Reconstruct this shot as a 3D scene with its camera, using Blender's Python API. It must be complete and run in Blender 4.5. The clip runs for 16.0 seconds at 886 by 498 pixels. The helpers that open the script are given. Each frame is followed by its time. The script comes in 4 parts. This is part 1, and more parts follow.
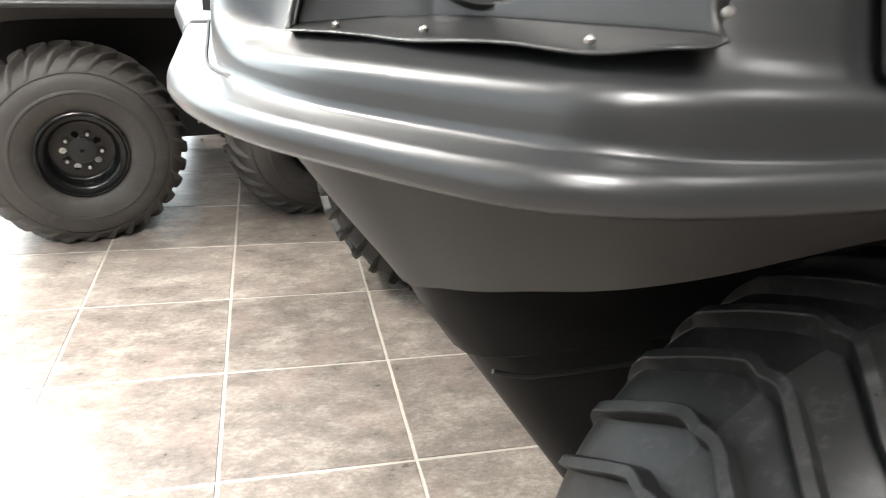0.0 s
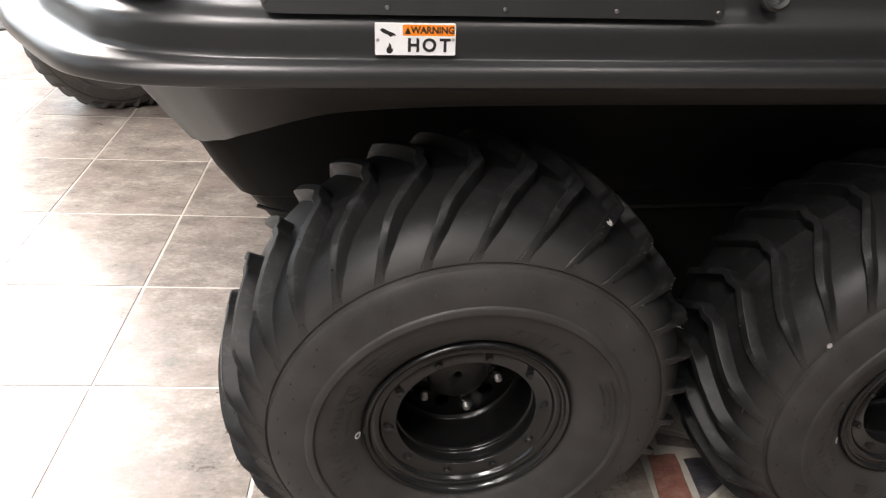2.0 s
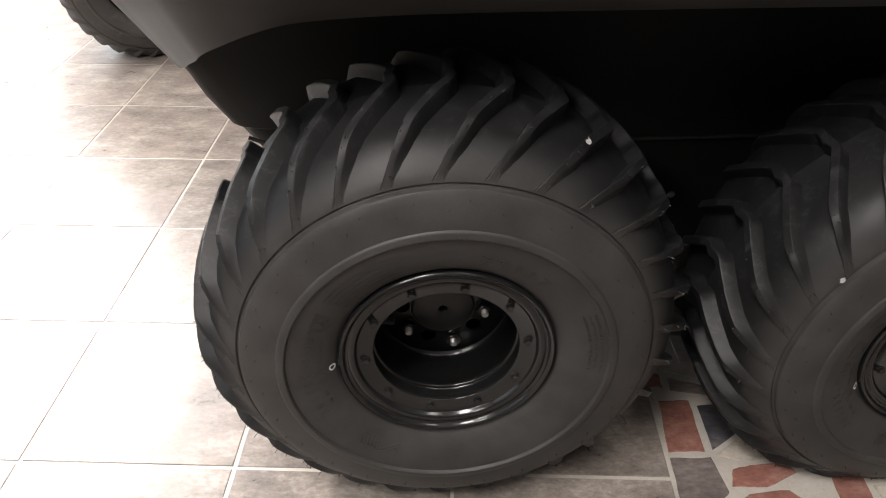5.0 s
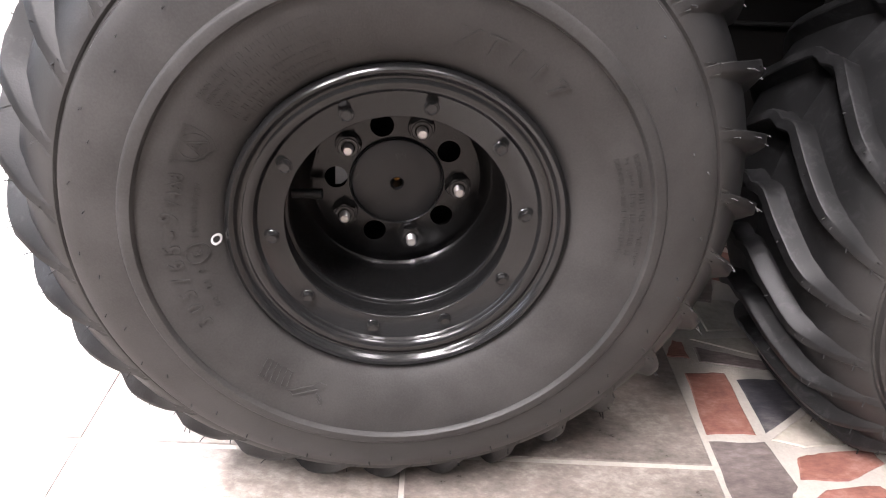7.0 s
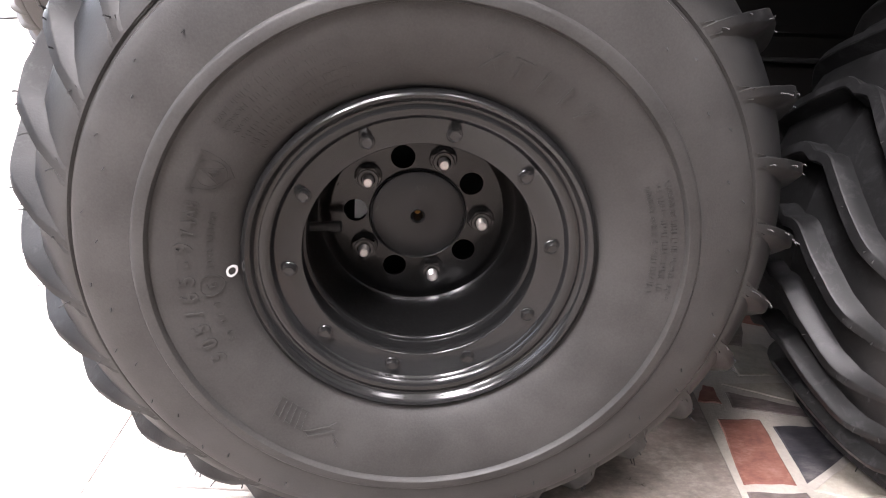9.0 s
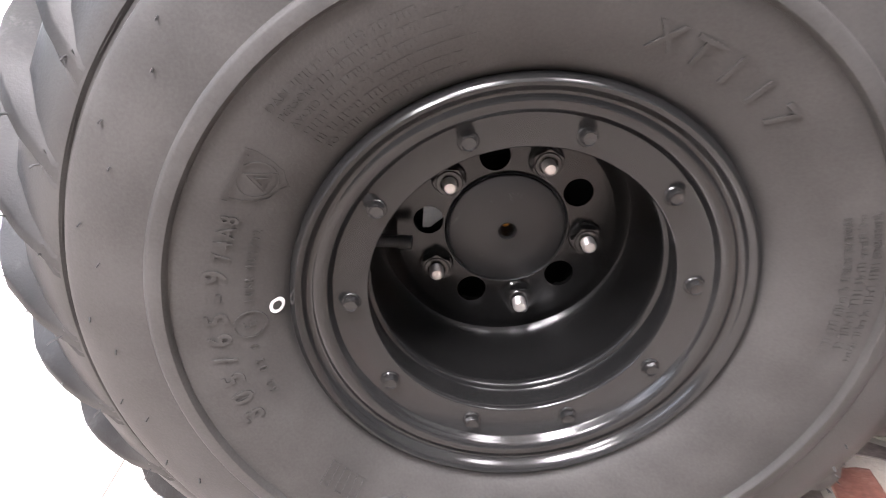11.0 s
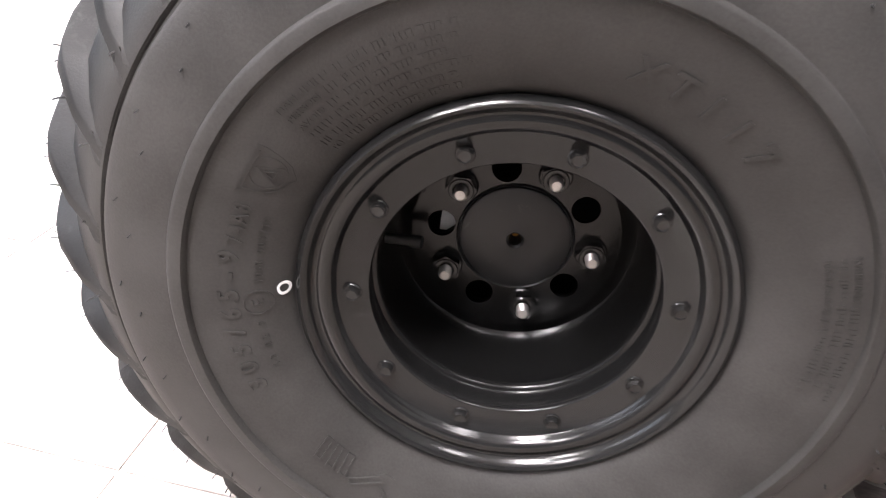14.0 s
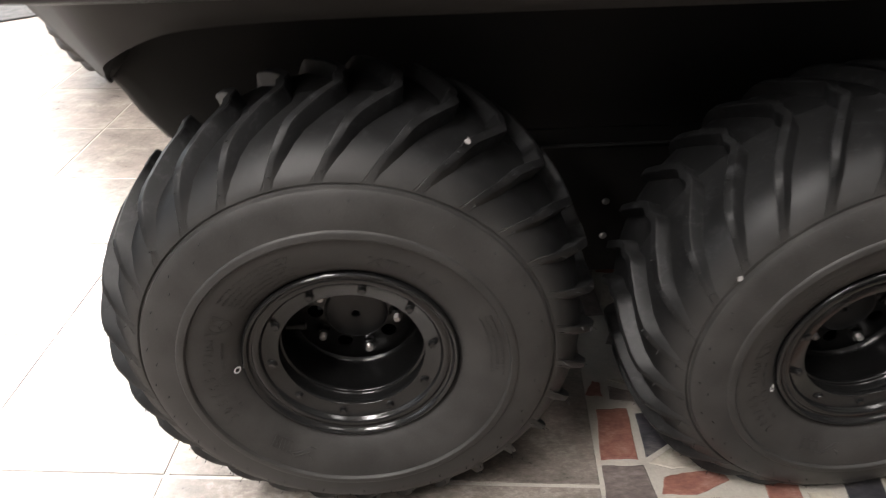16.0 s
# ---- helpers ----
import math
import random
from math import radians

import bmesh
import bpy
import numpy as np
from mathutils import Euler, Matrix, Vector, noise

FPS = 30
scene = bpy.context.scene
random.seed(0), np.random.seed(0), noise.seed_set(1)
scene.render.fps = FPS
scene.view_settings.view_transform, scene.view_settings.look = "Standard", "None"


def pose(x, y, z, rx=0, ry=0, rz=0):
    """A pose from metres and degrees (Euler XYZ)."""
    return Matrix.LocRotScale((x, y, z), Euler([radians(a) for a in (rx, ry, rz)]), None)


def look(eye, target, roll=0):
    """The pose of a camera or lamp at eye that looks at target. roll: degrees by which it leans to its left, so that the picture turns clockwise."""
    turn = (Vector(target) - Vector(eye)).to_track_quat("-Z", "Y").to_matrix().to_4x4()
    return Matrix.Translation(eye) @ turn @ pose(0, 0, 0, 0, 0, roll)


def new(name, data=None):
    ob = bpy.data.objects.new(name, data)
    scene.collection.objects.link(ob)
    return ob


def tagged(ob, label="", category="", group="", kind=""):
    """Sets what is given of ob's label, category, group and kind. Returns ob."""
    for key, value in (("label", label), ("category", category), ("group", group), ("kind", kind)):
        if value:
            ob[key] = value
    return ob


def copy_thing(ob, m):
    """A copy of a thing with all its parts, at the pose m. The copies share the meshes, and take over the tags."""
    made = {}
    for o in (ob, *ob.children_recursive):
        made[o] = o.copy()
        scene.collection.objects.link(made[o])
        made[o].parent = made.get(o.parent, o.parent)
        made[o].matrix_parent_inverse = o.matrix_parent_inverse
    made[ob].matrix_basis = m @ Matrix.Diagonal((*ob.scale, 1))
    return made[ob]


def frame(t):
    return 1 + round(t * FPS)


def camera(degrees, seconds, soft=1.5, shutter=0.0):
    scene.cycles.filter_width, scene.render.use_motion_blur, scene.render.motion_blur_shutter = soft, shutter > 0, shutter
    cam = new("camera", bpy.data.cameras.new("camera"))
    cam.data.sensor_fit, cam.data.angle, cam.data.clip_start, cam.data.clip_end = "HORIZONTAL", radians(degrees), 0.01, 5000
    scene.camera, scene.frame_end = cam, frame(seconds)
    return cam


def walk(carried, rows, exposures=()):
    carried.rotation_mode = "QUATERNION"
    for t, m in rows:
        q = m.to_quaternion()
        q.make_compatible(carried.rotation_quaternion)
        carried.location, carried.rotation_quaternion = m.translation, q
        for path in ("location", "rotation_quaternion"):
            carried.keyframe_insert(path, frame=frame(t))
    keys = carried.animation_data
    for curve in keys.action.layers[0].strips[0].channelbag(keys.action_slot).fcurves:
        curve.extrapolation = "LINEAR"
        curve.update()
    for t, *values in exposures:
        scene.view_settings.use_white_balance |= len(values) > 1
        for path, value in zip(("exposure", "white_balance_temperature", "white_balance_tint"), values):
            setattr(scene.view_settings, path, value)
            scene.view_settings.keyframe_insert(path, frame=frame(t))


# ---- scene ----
cam = camera(64.0, 16.0, 1.05, 0.3)
PATH = [
    (0, (-0.5589, -0.2258, 0.8282), (0.0240, 1.4053, 0.0473), 3.44),
    (0.2, (-0.5035, -0.2602, 0.8629), (-0.0185, 1.3876, 0.0508), 2.89),
    (0.5, (-0.3925, -0.3063, 0.9054), (-0.0352, 1.3466, 0.0393), 1.76),
    (1, (-0.2618, -0.3960, 0.9226), (-0.0948, 1.2448, -0.0209), 1.76),
    (1.5, (-0.1922, -0.5136, 0.9310), (0.0143, 1.0174, 0.0073), 2.13),
    (2, (-0.1483, -0.6204, 0.9456), (0.1291, 1.0371, -0.1385), 3.45),
    (2.5, (-0.0988, -0.643, 0.9438), (0.0995, 1.0219, -0.1469), 2.14),
    (3, (-0.0322, -0.6242, 0.9071), (0.0274, 1.0395, -0.2017), -0.72),
    (3.5, (0.0076, -0.6211, 0.8989), (-0.0283, 1.0017, -0.2705), -3.22),
    (3.7, (0.0129, -0.6202, 0.9018), (-0.0346, 0.9883, -0.2855), -3.7),
    (5.8, (-0.074, -0.61, 0.8638), (0.1762, 1.0021, -0.2931), 4.96),
    (6, (-0.0586, -0.5784, 0.8047), (0.2132, 1.0435, -0.3333), 5.68),
    (6.5, (-0.0463, -0.5147, 0.6414), (0.2102, 1.155, -0.4301), 5.59),
    (7, (-0.0237, -0.4851, 0.5541), (0.1801, 1.2253, -0.4623), 3.88),
    (7.5, (-0.0161, -0.474, 0.5321), (0.1177, 1.285, -0.4092), 2.25),
    (8, (-0.0123, -0.4728, 0.5364), (0.0629, 1.3069, -0.3724), 1.16),
    (8.2, (-0.0147, -0.4769, 0.5321), (0.0824, 1.3139, -0.3535), 1.31),
    (10.3, (-0.0444, -0.4181, 0.5314), (0.138, 1.324, -0.4327), 4.05),
    (10.5, (-0.05, -0.3974, 0.5221), (0.127, 1.3398, -0.4543), 4.37),
    (11, (-0.078, -0.3394, 0.503), (0.0693, 1.4021, -0.4698), 5.16),
    (11.5, (-0.0941, -0.2974, 0.4724), (0.0027, 1.4554, -0.4874), 7.16),
    (12, (-0.0985, -0.2804, 0.4519), (-0.0614, 1.4641, -0.5251), 7.69),
    (12.5, (-0.1003, -0.277, 0.4495), (-0.0811, 1.4632, -0.536), 8.7),
    (13, (-0.0993, -0.2815, 0.456), (-0.0859, 1.4639, -0.5212), 9.05),
    (13.5, (-0.0821, -0.3083, 0.479), (-0.088, 1.442, -0.4871), 8.85),
    (14, (-0.0314, -0.3613, 0.5234), (-0.1061, 1.3712, -0.4734), 7.16),
    (14.5, (0.0101, -0.4225, 0.5585), (-0.1132, 1.2734, -0.4946), 4.6),
    (15, (0.0261, -0.5165, 0.6306), (-0.0764, 1.172, -0.4366), 3.25),
    (15.5, (0.0568, -0.5912, 0.7468), (0.0053, 1.0804, -0.3512), 2.28),
    (16, (0.0958, -0.6465, 0.8756), (0.1399, 1.0068, -0.2506), -1.54),
]
EXPOSURES = [(0, 0.68, 6550, 8), (0.5, 0.08, 6600, 11), (1, -0.15, 6650, 13), (2.5, -0.05, 6700, 13.5), (3.7, -0.1, 6700, 13), (5.8, 0.1, 6650, 14.5), (6.5, 0.8, 6500, 16.7), (7, 1.35, 6400, 19.2), (8.2, 1.5, 6350, 19.2), (10.3, 1.78, 6350, 18.7), (11.5, 2.07, 6300, 18.7), (12.5, 2.0, 6300, 18.2), (13.5, 1.58, 6350, 17.7), (14, 1.25, 6400, 17.2), (14.5, 0.9, 6500, 16.7), (15, 0.5, 6600, 15.2), (15.5, 0.25, 6650, 13), (16, 0.1, 6650, 12)]
walk(cam, [(t, look(eye, target, roll)) for t, eye, target, roll in PATH], EXPOSURES)

# ---- world and lights ----
world = bpy.data.worlds.new("sky")
scene.world = world
world.use_nodes = True
sky = world.node_tree.nodes.new("ShaderNodeTexSky")
sky.sky_type, sky.sun_disc, sky.sun_elevation, sky.sun_rotation = "NISHITA", False, radians(40), radians(250)
world.node_tree.links.new(sky.outputs[0], world.node_tree.nodes["Background"].inputs[0])
world.node_tree.nodes["Background"].inputs[1].default_value = 0.1


def area(name, eye, target, wide, high, watts, colour=(1, 1, 1)):
    lamp = bpy.data.lights.new(name, "AREA")
    lamp.shape, lamp.size, lamp.size_y, lamp.energy, lamp.color = "RECTANGLE", wide, high, watts, colour
    ob = new(name, lamp)
    ob.matrix_world = look(eye, target)
    return ob


WEST, EAST, SOUTH, NORTH, HIGH = -3.3, 6.0, -4.2, 6.5, 3.1
DAY = (0.86, 0.95, 1.0)
for y, watts in ((0.2, 19), (3.6, 110)):
    area("window_light", (WEST + 0.05, y, 1.65), (WEST + 2, y, 1.35), 2.9, 2.3, watts, DAY)
area("window_light", (-0.9, NORTH - 0.05, 1.55), (-0.9, NORTH - 2, 1.3), 4.4, 2.3, 190, DAY)
PANELS = [(-1.7, 1.9), (-2.8, 2.4), (-2.8, 3.9), (-2.7, 5.3), (-0.95, -1.15), (0.9, -0.9), (-2.0, -2.3), (1.5, 3.4)]
WATTS = [43, 140, 290, 245, 98, 14, 55, 25]
for (x, y), watts in zip(PANELS, WATTS):
    area("ceiling_light_glow", (x, y, HIGH - 0.09), (x, y + 0.001, 0), 0.55, 1.15, watts, (1.0, 0.955, 0.91) if y > 0 else (1.0, 0.97, 0.95))


# ---- materials ----
def material(name, low, high, rough=0.5, metal=0.0, fine=60.0, coarse=6.0, bump=0.1, spread=0.08, island=0.0, coat=0.0, distance=0.002, ior=1.5, band=(0.36, 0.64), scuff=None, worn=None, tread=None, streak=None, mid=None, grit=0.5):
    """Two colours mixed by noise at two scales, with roughness variation and fine relief."""
    m = bpy.data.materials.new(name)
    m.use_nodes = True
    nodes, links = m.node_tree.nodes, m.node_tree.links
    out = nodes["Principled BSDF"]
    where = nodes.new("ShaderNodeTexCoord")

    if island:
        # each piece takes its own cut of the pattern
        info = nodes.new("ShaderNodeObjectInfo")
        shift = nodes.new("ShaderNodeMath")
        shift.operation = "MULTIPLY"
        shift.inputs[1].default_value = 37.0
        links.new(info.outputs["Random"], shift.inputs[0])

    def noisy(scale, detail):
        n = nodes.new("ShaderNodeTexNoise")
        n.inputs["Scale"].default_value, n.inputs["Detail"].default_value = scale, detail
        n.inputs["Roughness"].default_value = grit
        if streak:
            # layered stone: the pattern is drawn out along the slab
            drawn = nodes.new("ShaderNodeMapping")
            drawn.inputs["Scale"].default_value, drawn.inputs["Rotation"].default_value = (*streak, 1), (0, 0, 0.12)
            links.new(where.outputs["Object"], drawn.inputs["Vector"])
            links.new(drawn.outputs[0], n.inputs["Vector"])
        else:
            links.new(where.outputs["Object"], n.inputs["Vector"])
        if island:
            n.noise_dimensions = "4D"
            links.new(shift.outputs[0], n.inputs["W"])
        return n.outputs["Fac"]

    a, b = noisy(coarse, 9), noisy(fine, 5)
    mixed = nodes.new("ShaderNodeMath")
    mixed.operation = "MULTIPLY_ADD"
    links.new(a, mixed.inputs[0])
    mixed.inputs[1].default_value = 0.65
    scaled = nodes.new("ShaderNodeMath")
    scaled.operation = "MULTIPLY"
    scaled.inputs[1].default_value = 0.35
    links.new(b, scaled.inputs[0])
    links.new(scaled.outputs[0], mixed.inputs[2])
    ramp = nodes.new("ShaderNodeValToRGB")
    ramp.color_ramp.elements[0].position, ramp.color_ramp.elements[1].position = band
    ramp.color_ramp.elements[0].color, ramp.color_ramp.elements[1].color = (*low, 1), (*high, 1)
    if mid:
        ramp.color_ramp.elements.new((band[0] + band[1]) / 2).color = (*mid, 1)
    links.new(mixed.outputs[0], ramp.inputs[0])
    colour = ramp.outputs[0]
    if island:
        tone = nodes.new("ShaderNodeMapRange")
        tone.inputs[3].default_value, tone.inputs[4].default_value = 1 - island, 1 + island
        links.new(info.outputs["Random"], tone.inputs[0])
        hsv = nodes.new("ShaderNodeHueSaturation")
        links.new(tone.outputs[0], hsv.inputs["Value"])
        links.new(colour, hsv.inputs["Color"])
        colour = hsv.outputs[0]
    if tread:
        # darker tread beyond the dusty brown sidewall, with shade partly put into its colour
        flat, far, rim, blend = nodes.new("ShaderNodeVectorMath"), nodes.new("ShaderNodeVectorMath"), nodes.new("ShaderNodeMapRange"), nodes.new("ShaderNodeMix")
        flat.operation, flat.inputs[1].default_value, far.operation = "MULTIPLY", (1, 0, 1), "LENGTH"
        links.new(where.outputs["Object"], flat.inputs[0])
        links.new(flat.outputs[0], far.inputs[0])
        links.new(far.outputs["Value"], rim.inputs[0])
        rim.inputs[1].default_value, rim.inputs[2].default_value = 0.245, 0.275
        blend.data_type, blend.blend_type = "RGBA", "MULTIPLY"
        links.new(rim.outputs[0], blend.inputs["Factor"])
        links.new(colour, blend.inputs["A"])
        blend.inputs["B"].default_value = (*tread, 1)
        colour = blend.outputs["Result"]
    if scuff:
        # pale rubbed patches and scratches
        rub, edge, blend = nodes.new("ShaderNodeTexNoise"), nodes.new("ShaderNodeMapRange"), nodes.new("ShaderNodeMix")
        rub.inputs["Scale"].default_value, rub.inputs["Detail"].default_value, rub.inputs["Roughness"].default_value, rub.inputs["Distortion"].default_value = scuff[0], 8, 0.72, 0.6
        links.new(where.outputs["Object"], rub.inputs["Vector"])
        edge.inputs[1].default_value, edge.inputs[2].default_value, edge.inputs[4].default_value = scuff[1], scuff[1] + 0.12, scuff[3]
        links.new(rub.outputs["Fac"], edge.inputs[0])
        blend.data_type = "RGBA"
        amount = edge.outputs[0]
        if worn:
            # rubbed most where it stands furthest from the axle
            flat, far, rim, both = nodes.new("ShaderNodeVectorMath"), nodes.new("ShaderNodeVectorMath"), nodes.new("ShaderNodeMapRange"), nodes.new("ShaderNodeMath")
            flat.operation, flat.inputs[1].default_value, far.operation, both.operation = "MULTIPLY", (1, 0, 1), "LENGTH", "MULTIPLY"
            links.new(where.outputs["Object"], flat.inputs[0])
            links.new(flat.outputs[0], far.inputs[0])
            links.new(far.outputs["Value"], rim.inputs[0])
            rim.inputs[1].default_value, rim.inputs[2].default_value, rim.inputs[3].default_value = worn[0], worn[1], 0.12
            links.new(edge.outputs[0], both.inputs[0])
            links.new(rim.outputs[0], both.inputs[1])
            amount = both.outputs[0]
        links.new(amount, blend.inputs["Factor"])
        links.new(colour, blend.inputs["A"])
        blend.inputs["B"].default_value = (*scuff[2], 1)
        colour = blend.outputs["Result"]
    links.new(colour, out.inputs["Base Color"])
    wear = nodes.new("ShaderNodeMapRange")
    wear.inputs[3].default_value, wear.inputs[4].default_value = max(0.03, rough - spread), min(1.0, rough + spread)
    links.new(mixed.outputs[0], wear.inputs[0])
    links.new(wear.outputs[0], out.inputs["Roughness"])
    out.inputs["Metallic"].default_value, out.inputs["Coat Weight"].default_value, out.inputs["IOR"].default_value = metal, coat, ior
    if bump:
        relief = nodes.new("ShaderNodeBump")
        relief.inputs["Strength"].default_value, relief.inputs["Distance"].default_value = bump, distance
        links.new(b, relief.inputs["Height"])
        links.new(relief.outputs[0], out.inputs["Normal"])
    return m


def grey(v, warm=0.0):
    return (v * (1 + warm), v, v * (1 - warm))


RUBBER = material("tyre_rubber", (0.0285, 0.0275, 0.0262), (0.0475, 0.0459, 0.0438), 0.5, fine=650, coarse=22, bump=0.17, distance=0.0007, spread=0.12, scuff=(60, 0.52, (0.10, 0.10, 0.105), 0.18), worn=(0.262, 0.298), tread=(0.20, 0.21, 0.225), ior=1.38)
RUBBER_DUSTY = material("dusty_tyre_rubber", grey(0.026, 0.10), grey(0.042, 0.12), 0.6, fine=500, coarse=12, bump=0.25, distance=0.0007, scuff=(30, 0.55, (0.085, 0.078, 0.07), 0.4))
RUBBER_BLACK = material("black_rubber", grey(0.016), grey(0.024), 0.6, fine=300, coarse=10, bump=0.1, distance=0.0006)
RING = material("satin_powder_coat", grey(0.009), grey(0.013), 0.18, fine=1400, coarse=9, bump=0.03, distance=0.0003, spread=0.02)
# the ring's coat set darker: shade inside the barrel is put into the colour
STEEL = material("shade_black_powder_coat", grey(0.005), grey(0.007), 0.22, fine=1400, coarse=9, bump=0.03, distance=0.0003, spread=0.03, ior=1.42)
CAP = material("satin_black_cap", grey(0.009, -0.06), grey(0.013, -0.08), 0.4, fine=1200, coarse=20, bump=0.06, distance=0.0003, scuff=(48, 0.62, (0.10, 0.10, 0.10), 0.5))
ZINC = material("zinc_plated_steel", grey(0.42, 0.03), grey(0.58, 0.04), 0.42, metal=0.85, fine=900, coarse=60, bump=0.3, distance=0.0004)
RUST = material("rusty_plug", (0.28, 0.11, 0.02), (0.62, 0.32, 0.05), 0.7, fine=900, coarse=200, bump=0.4, distance=0.0005)
PLASTIC = material("black_moulded_body_plastic", grey(0.0155, -0.03), grey(0.0195, -0.03), 0.33, fine=1500, coarse=3, bump=0.02, distance=0.0003, spread=0.05, ior=1.6)
BOW = material("matt_bow_plastic", grey(0.020, 0.06), grey(0.027, 0.06), 0.55, fine=900, coarse=4, bump=0.06, distance=0.0004, ior=1.35)
SCREW = material("dull_steel_screw", grey(0.20, 0.03), grey(0.32, 0.04), 0.34, metal=1.0, fine=900, coarse=60, bump=0.3, distance=0.0004)
INSERT = material("black_moulded_plastic", grey(0.012), grey(0.017), 0.38, fine=1100, coarse=5, bump=0.08, distance=0.0005, ior=1.42)
HULL = material("dull_black_hull", grey(0.011, 0.05), grey(0.016, 0.05), 0.6, fine=500, coarse=4, bump=0.1, distance=0.0006, ior=1.3)
PANEL = material("matt_black_sheet_metal", grey(0.014), grey(0.020), 0.5, fine=1600, coarse=8, bump=0.06, distance=0.0003, ior=1.4)
EXHAUST = material("brushed_exhaust_steel", (0.16, 0.145, 0.12), (0.40, 0.37, 0.30), 0.38, metal=1.0, fine=400, coarse=18, bump=0.1, distance=0.0004)
WHITE = material("white_vinyl", grey(0.74), grey(0.82), 0.35, fine=300, coarse=10, bump=0.03, distance=0.0002)
ORANGE = material("orange_vinyl", (0.85, 0.22, 0.01), (0.95, 0.27, 0.015), 0.35, fine=300, coarse=10, bump=0.03, distance=0.0002)
INK = material("black_ink", grey(0.012), grey(0.02), 0.4, fine=300, coarse=10, bump=0.0)
SCRAP = material("dull_paper_scrap", grey(0.20, 0.04), grey(0.42, 0.04), 0.7, fine=900, coarse=120, bump=0.2, distance=0.0003)
CHALK = material("white_paint_pen", grey(0.75), grey(0.85), 0.6, fine=900, coarse=50, bump=0.2, distance=0.0003)
TILE = material("mottled_slate_tile", (0.078, 0.067, 0.059), (0.45, 0.408, 0.358), 0.30, fine=110, coarse=13, bump=0.5, distance=0.0012, spread=0.12, island=0.10, band=(0.36, 0.66), ior=1.6, scuff=(6, 0.50, (0.27, 0.205, 0.18), 0.35), streak=(0.78, 1.35), mid=(0.222, 0.192, 0.168), grit=0.74)
GROUT = material("cement_grout", (0.36, 0.335, 0.29), (0.52, 0.485, 0.43), 0.38, fine=300, coarse=14, bump=0.5, distance=0.0015, ior=1.85, grit=0.65)
BRICK_RED = material("red_terracotta_stone", (0.14, 0.060, 0.046), (0.34, 0.20, 0.165), 0.5, fine=160, coarse=26, bump=0.6, distance=0.0015, island=0.12, band=(0.37, 0.65), mid=(0.24, 0.105, 0.08), grit=0.68, streak=(0.7, 1.3))
STONE_DARK = material("dark_slate_stone", (0.025, 0.025, 0.030), (0.14, 0.128, 0.125), 0.42, fine=120, coarse=22, bump=0.6, distance=0.0015, island=0.15, band=(0.38, 0.65), mid=(0.055, 0.053, 0.058), grit=0.68, streak=(0.6, 1.4))
STONE_GREY = material("grey_slate_stone", (0.08, 0.066, 0.060), (0.29, 0.26, 0.24), 0.45, fine=120, coarse=20, bump=0.6, distance=0.0015, island=0.15, band=(0.37, 0.64), mid=(0.165, 0.135, 0.125), grit=0.68, streak=(0.6, 1.4))
STONE_CREAM = material("cream_stone", (0.26, 0.235, 0.19), (0.50, 0.46, 0.39), 0.45, fine=120, coarse=22, bump=0.4, distance=0.001, island=0.08, grit=0.65)
PAINT = material("grey_wall_paint", grey(0.13), grey(0.16), 0.8, fine=200, coarse=2, bump=0.05)
CEILING = material("white_ceiling_paint", grey(0.70), grey(0.78), 0.8, fine=200, coarse=2, bump=0.05)
CARPET = material("grey_carpet", grey(0.035), grey(0.075), 0.95, fine=700, coarse=30, bump=0.8, distance=0.003)
CARD = material("white_board", grey(0.7), grey(0.8), 0.5, fine=200, coarse=3, bump=0.02)
RED_INK = material("red_print", (0.55, 0.03, 0.04), (0.65, 0.05, 0.05), 0.5, fine=200, coarse=6, bump=0.02)
GLASS = bpy.data.materials.new("clear_glass")
GLASS.use_nodes = True
GLASS.node_tree.nodes["Principled BSDF"].inputs["Transmission Weight"].default_value = 1.0
GLASS.node_tree.nodes["Principled BSDF"].inputs["Roughness"].default_value = 0.02
GLOW = bpy.data.materials.new("lit_diffuser")
GLOW.use_nodes = True
GLOW.node_tree.nodes["Principled BSDF"].inputs["Emission Color"].default_value = (1, 0.97, 0.93, 1)
GLOW.node_tree.nodes["Principled BSDF"].inputs["Emission Strength"].default_value = 3.0


# ---- mesh helpers ----
def mesh_of(name, verts, faces, mat, smooth=True, angle=40):
    me = bpy.data.meshes.new(name)
    me.from_pydata([tuple(v) for v in verts], [], faces)
    me.validate()
    bm = bmesh.new()
    bm.from_mesh(me)
    bmesh.ops.remove_doubles(bm, verts=bm.verts, dist=1e-5)
    bmesh.ops.recalc_face_normals(bm, faces=bm.faces)
    bm.to_mesh(me)
    bm.free()
    if smooth:
        me.polygons.foreach_set("use_smooth", [True] * len(me.polygons))
        me.set_sharp_from_angle(angle=radians(angle))
    me.materials.append(mat)
    return me


def joined(*pieces):
    verts, faces = [], []
    for v, f in pieces:
        n = len(verts)
        verts += [tuple(p) for p in v]
        faces += [[i + n for i in face] for face in f]
    return verts, faces


def moved(piece, m):
    return [tuple(m @ Vector(p)) for p in piece[0]], piece[1]


def part(name, piece, mat, parent=None, label="", smooth=True, angle=40):
    ob = new(name, mesh_of(name, piece[0], piece[1], mat, smooth, angle))
    ob.parent = parent
    if label:
        tagged(ob, label)
    return ob


def empty(name):
    ob = new(name)
    ob.empty_display_size = 0.1
    return ob


